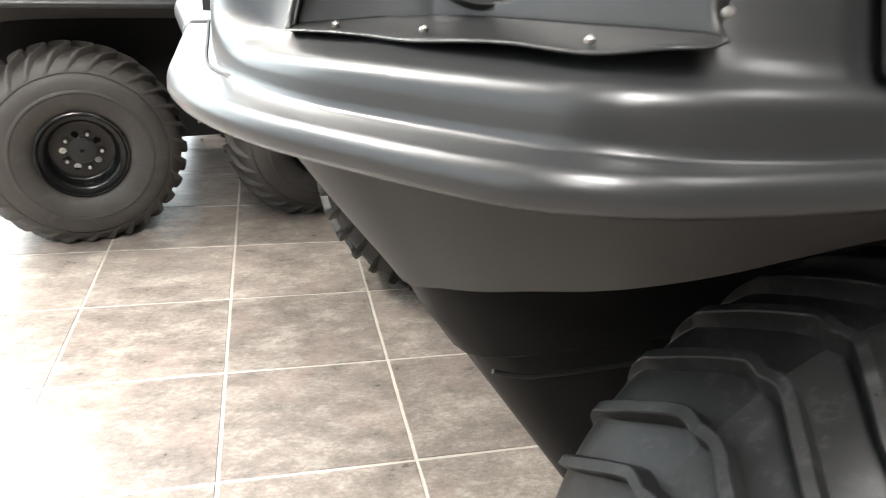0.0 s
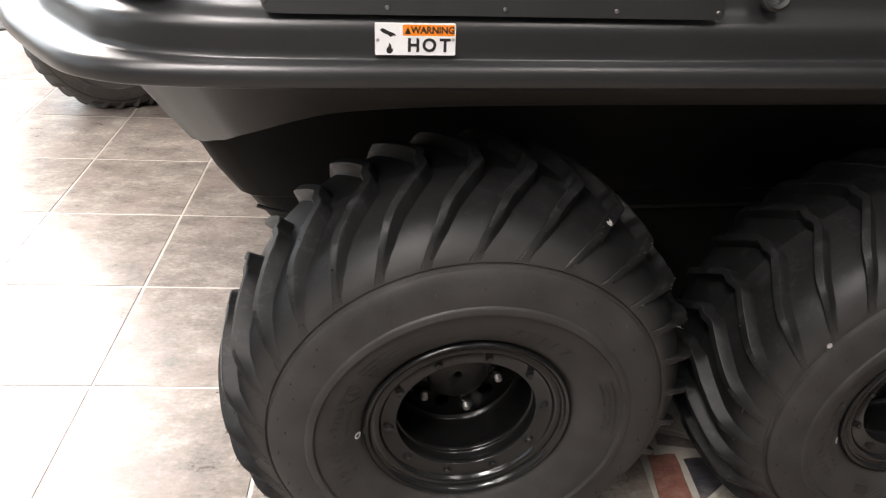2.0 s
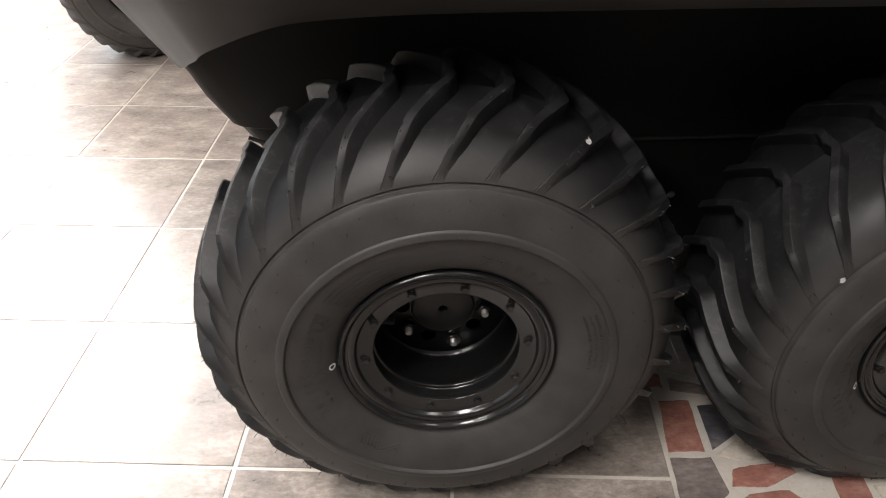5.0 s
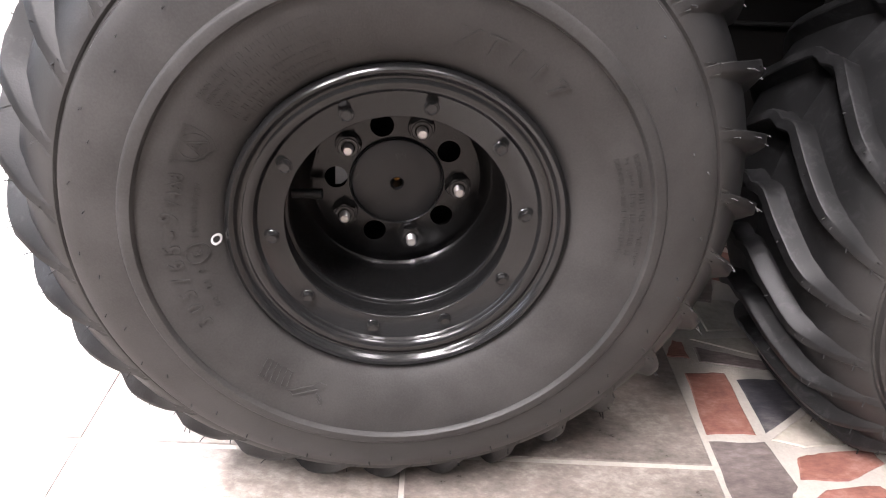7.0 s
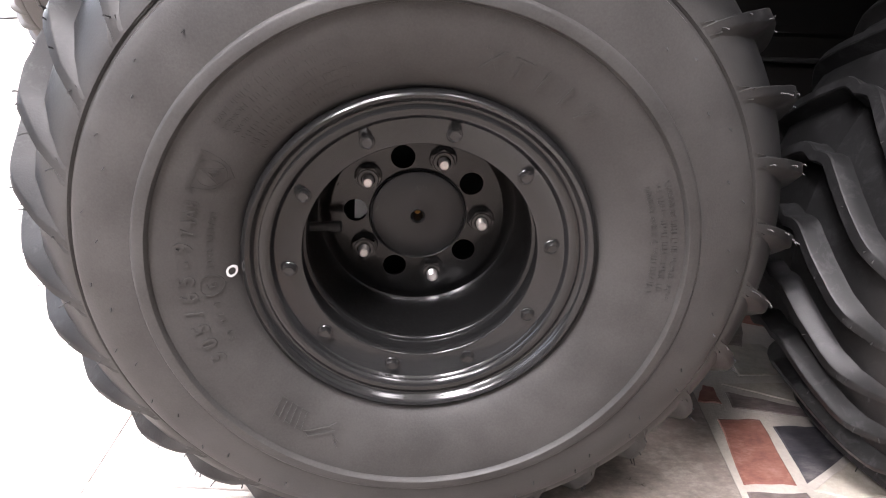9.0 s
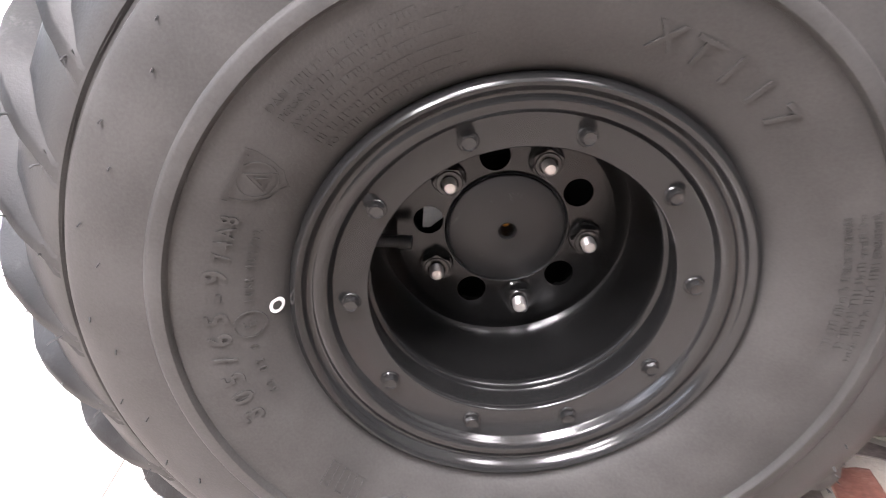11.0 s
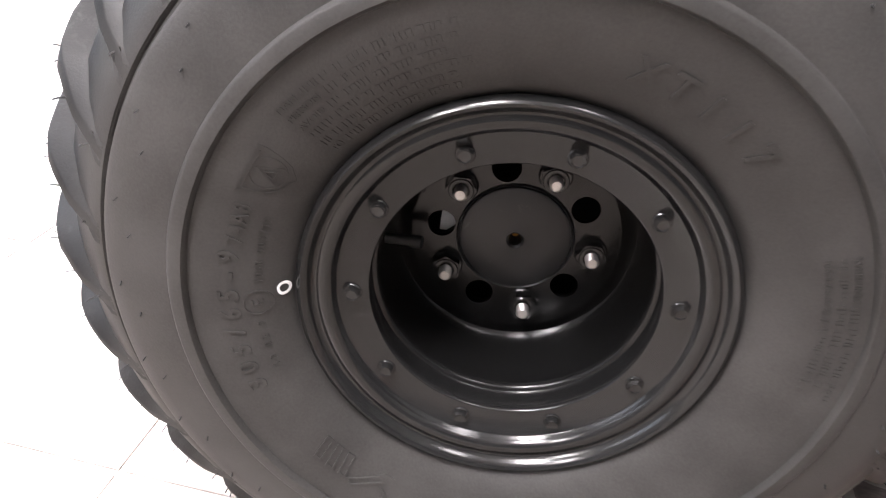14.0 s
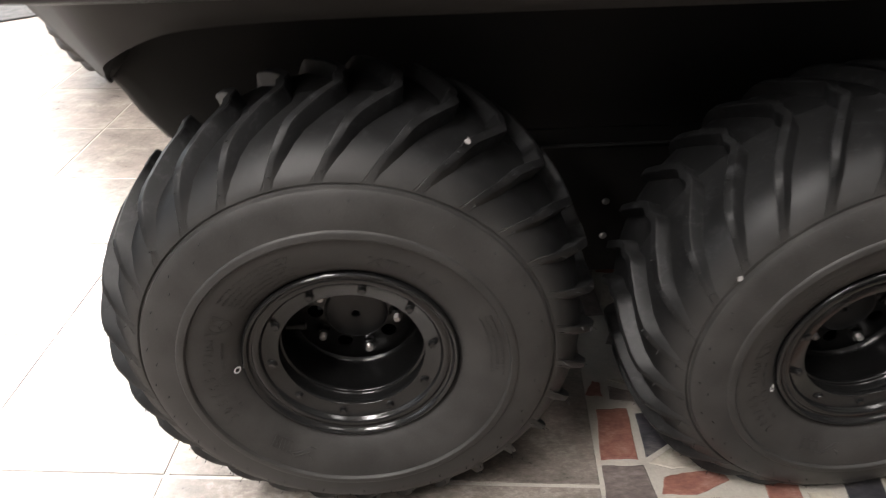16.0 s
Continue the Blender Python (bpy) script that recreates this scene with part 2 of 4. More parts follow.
def box(x0, x1, y0, y1, z0, z1, b=0.0):
    """A box; with b its top edges are bevelled."""
    if not b:
        v = [(x, y, z) for z in (z0, z1) for x, y in ((x0, y0), (x1, y0), (x1, y1), (x0, y1))]
        return v, [[3, 2, 1, 0], [4, 5, 6, 7]] + [[i, (i + 1) % 4, (i + 1) % 4 + 4, i + 4] for i in range(4)]
    rings = [(0, z0), (0, z1 - b), (b, z1)]
    v = [(x, y, z) for d, z in rings for x, y in ((x0 + d, y0 + d), (x1 - d, y0 + d), (x1 - d, y1 - d), (x0 + d, y1 - d))]
    f = [[3, 2, 1, 0], [8, 9, 10, 11]]
    f += [[r * 4 + i, r * 4 + (i + 1) % 4, r * 4 + (i + 1) % 4 + 4, r * 4 + i + 4] for r in (0, 1) for i in range(4)]
    return v, f


def lathe(profile, seg=96, closed=False):
    """Turns (radius, y) round the y axis."""
    v, f, n = [], [], len(profile)
    for i in range(seg):
        a = math.tau * i / seg
        v += [(r * math.cos(a), y, r * math.sin(a)) for r, y in profile]
    for i in range(seg):
        j = (i + 1) % seg
        for k in range(n if closed else n - 1):
            m = (k + 1) % n
            f.append([i * n + k, i * n + m, j * n + m, j * n + k])
    return v, f


def disc(r, y0, y1, seg=24, bevel=0.0):
    """A solid turned about y, from y0 (its face) to y1."""
    prof = [(0.0001, y0), (r - bevel, y0), (r, y0 + bevel), (r, y1), (0.0001, y1)]
    return lathe(prof, seg)


def tube(points, r, seg=8, capped=True):
    pts = [Vector(p) for p in points]
    v, f = [], []
    for i, p in enumerate(pts):
        d = (pts[min(i + 1, len(pts) - 1)] - pts[max(i - 1, 0)]).normalized()
        u = d.cross(Vector((0, 0, 1)) if abs(d.z) < 0.9 else Vector((1, 0, 0))).normalized()
        w = d.cross(u)
        v += [tuple(p + r * (math.cos(math.tau * k / seg) * u + math.sin(math.tau * k / seg) * w)) for k in range(seg)]
    for i in range(len(pts) - 1):
        f += [[i * seg + k, i * seg + (k + 1) % seg, (i + 1) * seg + (k + 1) % seg, (i + 1) * seg + k] for k in range(seg)]
    if capped:
        f += [list(range(seg))[::-1], [(len(pts) - 1) * seg + k for k in range(seg)]]
    return v, f


def prism(poly, place, low, high):
    """A flat shape of (u, v) corners made solid between two heights; place(u, v, h) gives the point."""
    n = len(poly)
    v = [place(a, b, low) for a, b in poly] + [place(a, b, high) for a, b in poly]
    return v, [list(range(n))[::-1], list(range(n, 2 * n))] + [[i, (i + 1) % n, (i + 1) % n + n, i + n] for i in range(n)]


def lettering(text, size, extrude, squeeze=1.0, bold=0.0):
    """The vertices and faces of a line of built-in font, centred, lying in its own x-y plane."""
    cu = bpy.data.curves.new("letters", "FONT")
    cu.offset = bold
    cu.body, cu.size, cu.extrude, cu.align_x, cu.align_y, cu.resolution_u = text, size, extrude, "CENTER", "CENTER", 3
    ob = bpy.data.objects.new("letters", cu)
    scene.collection.objects.link(ob)
    me = bpy.data.meshes.new_from_object(ob.evaluated_get(bpy.context.evaluated_depsgraph_get()))
    out = [(v.co.x * squeeze, v.co.y, v.co.z) for v in me.vertices], [list(p.vertices) for p in me.polygons]
    bpy.data.objects.remove(ob)
    bpy.data.meshes.remove(me)
    bpy.data.curves.remove(cu)
    return out


def ease(x, a, b):
    t = min(1.0, max(0.0, (x - a) / (b - a)))
    return t * t * (3 - 2 * t)


def between(x, table):
    """Linear look-up in rows of (x, value)."""
    return float(np.interp(x, [r[0] for r in table], [r[1] for r in table]))


# ---- the room ----
def wall(name, piece, label):
    return tagged(part(name, piece, PAINT, None, "", smooth=False), label, "wall", kind="structure")


T = 0.2
wall("wall_east", box(EAST, EAST + T, SOUTH, NORTH, -0.1, HIGH), "plain grey painted showroom wall")
wall("wall_south", box(WEST - T, EAST + T, SOUTH - T, SOUTH, -0.1, HIGH), "plain grey painted showroom wall")
north = [box(WEST - T, EAST + T, NORTH, NORTH + T, -0.1, 0.4), box(WEST - T, EAST + T, NORTH, NORTH + T, 2.7, HIGH), box(WEST - T, -3.1, NORTH, NORTH + T, 0.4, 2.7), box(1.3, EAST + T, NORTH, NORTH + T, 0.4, 2.7)]
wall("wall_north", joined(*north), "grey painted wall with a wide shop window")
w = part("window_3", joined(box(-3.1, 1.3, NORTH + 0.06, NORTH + 0.12, 0.4, 0.46), box(-3.1, 1.3, NORTH + 0.06, NORTH + 0.12, 2.64, 2.7), box(-3.1, -3.04, NORTH + 0.06, NORTH + 0.12, 0.46, 2.64), box(1.24, 1.3, NORTH + 0.06, NORTH + 0.12, 0.46, 2.64)), PAINT, None, smooth=False)
tagged(w, "wide grey framed showroom window", "window", kind="structure")
pane = part("pane", box(-3.04, 1.24, NORTH + 0.085, NORTH + 0.095, 0.46, 2.64), GLASS, w, smooth=False)
pane.visible_shadow = False
GAPS = [(-1.25, 1.65), (2.15, 5.05)]
west = [box(WEST - T, WEST, SOUTH, NORTH, -0.1, 0.5), box(WEST - T, WEST, SOUTH, NORTH, 2.8, HIGH)]
edges = [SOUTH] + [e for gap in GAPS for e in gap] + [NORTH]
west += [box(WEST - T, WEST, edges[i], edges[i + 1], 0.5, 2.8) for i in range(0, len(edges), 2)]
wall("wall_west", joined(*west), "grey painted wall with two large windows")
for n, (y0, y1) in enumerate(GAPS):
    w = part("window_%d" % (n + 1), joined(box(WEST - 0.12, WEST - 0.06, y0, y1, 0.5, 0.56), box(WEST - 0.12, WEST - 0.06, y0, y1, 2.74, 2.8), box(WEST - 0.12, WEST - 0.06, y0, y0 + 0.06, 0.56, 2.74), box(WEST - 0.12, WEST - 0.06, y1 - 0.06, y1, 0.56, 2.74)), PAINT, None, smooth=False)
    tagged(w, "large grey framed showroom window", "window", kind="structure")
    pane = part("pane", box(WEST - 0.095, WEST - 0.085, y0 + 0.06, y1 - 0.06, 0.56, 2.74), GLASS, w, smooth=False)
    pane.visible_shadow = False
tagged(part("ceiling", box(WEST - T, EAST + T, SOUTH - T, NORTH + T, HIGH, HIGH + 0.1), CEILING, smooth=False), "plain white ceiling", "ceiling", kind="structure")


def ceiling_light(x, y):
    thing = empty("ceiling_light")
    thing.location = (x, y, HIGH)
    part("frame", joined(box(-0.32, 0.32, -0.62, -0.59, -0.06, 0), box(-0.32, 0.32, 0.59, 0.62, -0.06, 0), box(-0.32, -0.29, -0.59, 0.59, -0.06, 0), box(0.29, 0.32, -0.59, 0.59, -0.06, 0)), PAINT, thing, smooth=False)
    part("diffuser", box(-0.29, 0.29, -0.59, 0.59, -0.045, -0.03), GLOW, thing, smooth=False)
    return tagged(thing, "grey framed fluorescent ceiling light panel, lit", "ceiling light", "ceiling lights")


for x, y in PANELS:
    ceiling_light(x, y)

floor = tagged(part("floor", box(WEST - T, EAST + T, SOUTH - T, NORTH + T, -0.12, -0.0015), GROUT, smooth=False), "showroom floor of brown-grey stone tiles with pale grout", "floor", kind="structure")


# ---- the tyre and the wheel ----
AXLE, MIDDLE, LUGS, FIRST = 0.2868, 0.115, 30, 8.7
NEAR = [(0.112, 0.012), (0.122, 0.004), (0.131, -0.007), (0.138, -0.0145), (0.148, -0.0205), (0.16, -0.0260), (0.172, -0.0296), (0.182, -0.0315), (0.1885, -0.0322), (0.1893, -0.0350), (0.1906, -0.0364), (0.1972, -0.0362), (0.1988, -0.0352), (0.2000, -0.0334), (0.208, -0.0326), (0.218, -0.0308), (0.229, -0.0278), (0.2385, -0.0244), (0.2412, -0.0222), (0.2422, -0.0165), (0.2440, -0.0155), (0.2462, -0.0170), (0.2495, -0.0160), (0.2560, -0.0115), (0.2663, -0.0025), (0.2785, 0.012), (0.2848, 0.03), (0.2888, 0.055), (0.2912, 0.080), (0.2924, 0.1132), (0.2926, 0.1142), (0.2928, 0.115)]
SKIN = sorted((y, r) for r, y in NEAR[22:])
CREST = [(-0.0165, 0.2490), (-0.0135, 0.2560), (-0.006, 0.2718), (0.000, 0.2806), (0.005, 0.2868), (0.011, 0.2935), (0.018, 0.2982), (0.025, 0.3008), (0.034, 0.3035), (0.053, 0.3072), (0.073, 0.3102), (0.094, 0.3118), (0.115, 0.3126)]
SWEEP = [(-0.0165, 0.0), (-0.0120, -1.1), (-0.006, -2.7), (0.0, -4.0), (0.005, -5.0), (0.011, -6.0), (0.018, -6.9), (0.025, -7.6), (0.034, -8.7), (0.044, -10.0), (0.053, -11.2), (0.063, -12.4), (0.073, -13.7), (0.084, -15.0), (0.092, -15.9), (0.098, -16.3), (0.106, -16.2), (0.115, -15.8)]


def settle(p, axle):
    """The low part of the tyre, pressed flat by the floor and pushed outwards."""
    x, y, z = p
    low = 0.0005 - axle
    if z < low + 0.03:
        push = ease(z, low + 0.03, low - 0.03)
        y += (0.006 if y > MIDDLE else -0.006) * push
        if z < low + 0.012:
            z = low + 0.012 * math.exp((z - low - 0.012) / 0.012) * 0.9 if z > low - 0.03 else low + 0.0004
    return (x, y, z)


def tyre_piece(turn, axle):
    """The tyre, turned by some degrees on its axle before it settles on the floor."""
    profile = NEAR + [(r, 2 * MIDDLE - y) for r, y in reversed(NEAR[:-1])]
    pieces = [lathe(profile, 150)]
    # one chevron bar after another, each right across the tread
    course = SWEEP + [(2 * MIDDLE - y, bend) for y, bend in reversed(SWEEP[:-1])]
    rows, v, f = len(course), [], []
    fold = lambda y: MIDDLE - abs(y - MIDDLE)
    rnd = random.Random(int(turn) + 3)
    for k in range(LUGS):
        base = FIRST + 360 / LUGS * k
        for n, (y, bend) in enumerate(course):
            top = between(fold(y), CREST) - rnd.uniform(0.0, 0.0007)
            foot = between(fold(y), SKIN) - 0.004
            # the bar widens towards the crown and towards its foot
            wide = 0.0036 + 0.0022 * ease(fold(y), -0.012, 0.03)
            ahead, back = course[min(n + 1, rows - 1)], course[max(n - 1, 0)]
            slope = math.atan2(radians(ahead[1] - back[1]) * 0.29, max(1e-4, math.hypot(ahead[0] - back[0], between(fold(ahead[0]), CREST) - between(fold(back[0]), CREST))))
            spread = wide / max(0.55, math.cos(slope))
            for d, r in ((-spread - 0.0050, foot), (-spread - 0.0012, foot + 0.0055), (-spread, top - 0.0016), (-spread + 0.0014, top), (spread - 0.0014, top), (spread, top - 0.0016), (spread + 0.0012, foot + 0.0055), (spread + 0.0050, foot)):
                a = radians(base + bend) + d / r
                v.append((r * math.cos(a), y, r * math.sin(a)))
    for k in range(LUGS):
        o, p = k * rows * 8, (k + 1) % LUGS * rows * 8
        for n in range(rows - 1):
            f += [[o + n * 8 + j, o + n * 8 + j + 1, o + (n + 1) * 8 + j + 1, o + (n + 1) * 8 + j] for j in range(7)]
            # the bars stand on one band of rubber
            f.append([o + n * 8 + 7, p + n * 8, p + (n + 1) * 8, o + (n + 1) * 8 + 7])
        f += [[o + j for j in range(8)], [o + (rows - 1) * 8 + j for j in range(8)][::-1]]
    pieces.append((v, f))
    v, f = joined(*pieces)
    spin = Matrix.Rotation(radians(-turn), 3, "Y")
    return [tuple(spin.inverted() @ Vector(settle(spin @ Vector(p), axle))) for p in v], f


SIDE = sorted((r, y) for r, y in NEAR[:24])


def on_sidewall(piece, angle, radius, lift):
    """Bends flat letters round the sidewall, tops outwards, read clockwise."""
    out = []
    for x, y, z in piece[0]:
        r = radius + y
        a = radians(angle) - x / radius
        out.append((r * math.cos(a), between(r, SIDE) - lift - 1.1 * max(0.0, z), r * math.sin(a)))
    return out, piece[1]


def strip(x0, x1, y0, y1, h):
    v = []
    n = max(1, int((x1 - x0) / 0.006))
    for i in range(n + 1):
        x = x0 + (x1 - x0) * i / n
        v += [(x, y0, -h), (x, y0, h), (x, y1, h), (x, y1, -h)]
    f = [[i * 4 + k, i * 4 + (k + 1) % 4, i * 4 + 4 + (k + 1) % 4, i * 4 + 4 + k] for i in range(n) for k in range(4)]
    return v, f + [[0, 1, 2, 3], [n * 4 + 3, n * 4 + 2, n * 4 + 1, n * 4]]


def small_print(lines, width, pitch, tall, seed, starts=()):
    """Rows of tiny raised words; what can be read is lettered, the rest is bars."""
    rnd = random.Random(seed)
    out = []
    for n in range(lines):
        x, y = -width / 2 + (0.008 * rnd.random() if n >= len(starts) else 0), (lines - 1) / 2 * pitch - n * pitch
        end = width / 2 - rnd.uniform(0.0, 0.16) * width
        if n < len(starts) and starts[n]:
            word = lettering(starts[n], tall * 1.36, 0.00035, 1.05)
            long = max(p[0] for p in word[0]) - min(p[0] for p in word[0])
            out.append(([(a + x + long / 2, b + y, c) for a, b, c in word[0]], word[1]))
            x += long + 0.0028
        while x < end:
            for _ in range(rnd.randint(2, 7)):
                w = rnd.choice((0.0009, 0.0016, 0.0019, 0.0022))
                if x + w < end:
                    high = tall * rnd.choice((1.0, 1.0, 0.55))
                    out.append(strip(x, x + w, y + tall / 2 - high, y + tall / 2, 0.00035))
                x += w + 0.0009
            x += 0.0024
    return joined(*out)


def spaced(text, size, step, depth, squeeze=1.0, bold=0.0):
    """Letters set one by one at an even step, each with its own place on the curve."""
    out = []
    for n, c in enumerate(text):
        if c != " ":
            v, f = lettering(c, size, depth, squeeze, bold)
            out.append(([(x + (n - (len(text) - 1) / 2) * step, y, z) for x, y, z in v], f))
    return joined(*out)


def outline(points, wide, depth, closed=True):
    """A raised line of a given width along flat points."""
    out, n = [], len(points)
    for i in range(n if closed else n - 1):
        a, b = Vector(points[i]), Vector(points[(i + 1) % n])
        d = (b - a).normalized() * wide / 2
        q = Vector((-d.y, d.x))
        out.append(prism([tuple(a - d + q), tuple(a - d - q), tuple(b + d - q), tuple(b + d + q)], lambda u, v, h: (u, v, h), -depth, depth))
    return joined(*out)


def sidewall_marks():
    flat = lambda u, v, h: (u, v, h)
    size = on_sidewall(spaced("305/65-9", 0.0165, 0.01335, 0.0006, 0.95, 0.0003), 189.3, 0.1660, 0.0003)
    load = on_sidewall(spaced("74A8", 0.0125, 0.0073, 0.0005, 0.82, 0.0002), 165.4, 0.1640, 0.0003)
    model = on_sidewall(spaced("XT117", 0.0205, 0.0178, 0.0008, 1.0, 0.0002), 62.5, 0.1575, 0.0004)
    approval = on_sidewall(joined(spaced("106R 003732", 0.0062, 0.0042, 0.0004), moved(spaced("60 02 9", 0.0062, 0.0052, 0.0004), pose(-0.066, 0.001, 0))), 171.4, 0.1500, 0.0002)
    ring = lathe([(0.0076, -0.0005), (0.0076, 0.0005), (0.0085, 0.0005), (0.0085, -0.0005)], 20, True)
    ring = [(x, z, y) for x, y, z in ring[0]], ring[1]
    approval2 = on_sidewall(joined(ring, lettering("E", 0.0095, 0.0005)), 185.1, 0.1508, 0.0002)
    # crest: a shield with a flat top round a peak
    shield = [(-0.0150, 0.0125), (0.0130, 0.0125), (0.0135, 0.0080), (0.0125, 0.0000), (0.0095, -0.0075), (0.0050, -0.0110), (0.0015, -0.0135), (-0.0010, -0.0112), (-0.0080, -0.0085), (-0.0118, -0.0030), (-0.0128, 0.0030), (-0.0132, 0.0085), (-0.0150, 0.0090)]
    inner = [(0.0098 * math.cos(math.tau * k / 18), 0.0008 + 0.0096 * math.sin(math.tau * k / 18)) for k in range(18)]
    peak = [(-0.0062, -0.0050), (0.0062, -0.0050), (0.0008, 0.0075)]
    small = [(-0.0026, -0.0026), (0.0026, -0.0026), (0.0005, 0.0028)]
    crest = joined(outline(shield, 0.0007, 0.0003), outline(inner, 0.0008, 0.0004), outline(peak, 0.0010, 0.0004), outline(small, 0.0006, 0.0007), strip(-0.0125, 0.0105, 0.0098, 0.0106, 0.0006))
    crest = on_sidewall(crest, 152.6, 0.1590, 0.0003)
    caution = on_sidewall(small_print(6, 0.104, 0.0066, 0.0040, 5, ("DAN", "PERSON", "AVOID", "", "", "TO")), 122.0, 0.1570, 0.0002)
    caution2 = on_sidewall(small_print(3, 0.096, 0.0066, 0.0040, 8, ("WARNING", "", "MANUAL FOR")), 9.5, 0.1745, 0.0002)
    # maker's mark as plain slanted shapes, feet towards the tread
    mark = [outline([(x, 0.0075), (x + 0.0035, -0.0070), (x + 0.0085, -0.0070), (x + 0.0050, 0.0075)], 0.0013, 0.0008) for x in (-0.034, -0.024, -0.014)]
    mark.append(outline([(-0.004, -0.0070), (0.001, -0.0098), (0.020, 0.0030), (0.0235, 0.0072), (0.0170, 0.0078), (0.0130, 0.0040), (0.0010, -0.0040)], 0.0013, 0.0008))
    mark.append(prism([(0.0130, 0.0045), (0.0170, 0.0085), (0.0228, 0.0070), (0.0200, 0.0025)], flat, -0.0006, 0.0009))
    mark.append(outline([(0.0185, -0.0015), (0.0235, -0.0045), (0.0245, -0.0100), (0.0205, -0.0060)], 0.0012, 0.0008))
    mark = on_sidewall(([(-x, -y, z) for x, y, z in joined(*mark)[0]], joined(*mark)[1]), 239, 0.1610, 0.0003)
    return [size, load, model, approval, approval2, crest, caution, caution2, mark]


def hairs():
    """Moulding whiskers on the bars and the sidewall."""
    rnd = random.Random(11)
    out = []
    for k in range(LUGS):
        base = FIRST + 360 / LUGS * k
        for n in (1, 3, 5, 6, 10):
            y, turn = SWEEP[n]
            r, a = between(y, CREST) - 0.001, radians(base + turn + rnd.uniform(-0.8, 0.8))
            p = Vector((r * math.cos(a), y, r * math.sin(a)))
            way = Vector((math.cos(a), -1.2 if n < 7 else -0.3, math.sin(a))).normalized()
            way += Vector((rnd.uniform(-0.5, 0.5), rnd.uniform(-0.3, 0.3), rnd.uniform(-0.5, 0.5)))
            long = rnd.choice((0.003, 0.004, 0.006))
            if p.z > 0.03 - AXLE:
                out.append(tube([p, p + way * long * 0.6, p + way * long + Vector((0, 0, -0.0008))], 0.00055, 4))
    for k in range(26):
        for r in (0.222, 0.232):
            a = radians(k * 13.9 + r * 900)
            p = Vector((r * math.cos(a), between(r, SIDE), r * math.sin(a)))
            out.append(tube([p, p + Vector((rnd.uniform(-0.001, 0.001), -0.0030, -0.0010))], 0.00055, 4))
    return joined(*out)


def hexagon(r, y0, y1, turn=0.0):
    return prism([(r * math.cos(turn + math.tau * k / 6), r * math.sin(turn + math.tau * k / 6)) for k in range(6)], lambda u, v, h: (u, h, v), y1, y0)


SECOND = 16.6
STUD, STUDS, BOLT = -3.1, 0.0540, 6.2


def polar(angle, r, y=0.0):
    return Matrix.Translation((r * math.cos(radians(angle)), y, r * math.sin(radians(angle))))


def disc_with_holes(r_in, r_out, y, thick, n_holes, r_ring, r_hole, first):
    """A wheel disc in wedges, each with one round hole through it."""
    pieces = []
    for k in range(n_holes):
        mid = radians(first + 360 / n_holes * k)
        half = math.pi / n_holes
        ring, rim = [], []
        steps = 32
        for s in range(steps):
            t = math.tau * s / steps
            c = Vector((r_ring, 0))
            ring.append(c + r_hole * Vector((math.cos(t), math.sin(t))))
            d = Vector((math.cos(t), math.sin(t)))
            # walk out from the hole's centre to the wedge's edge
            lo, hi = r_hole, 0.2
            for _ in range(18):
                q = c + d * (lo + hi) / 2
                inside = r_in < q.length < r_out and abs(math.atan2(q.y, q.x)) < half
                lo, hi = ((lo + hi) / 2, hi) if inside else (lo, (lo + hi) / 2)
            rim.append(c + d * lo)
        turn = Matrix.Rotation(mid, 2)
        v = []
        for some, h in ((rim, y), (ring, y), (ring, y + thick), (rim, y + thick)):
            v += [((turn @ q).x, h, (turn @ q).y) for q in some]
        f = [[b * steps + s, b * steps + (s + 1) % steps, (b + 1) * steps + (s + 1) % steps, (b + 1) * steps + s] for b in range(3) for s in range(steps)]
        pieces.append((v, f))
    return joined(*pieces)


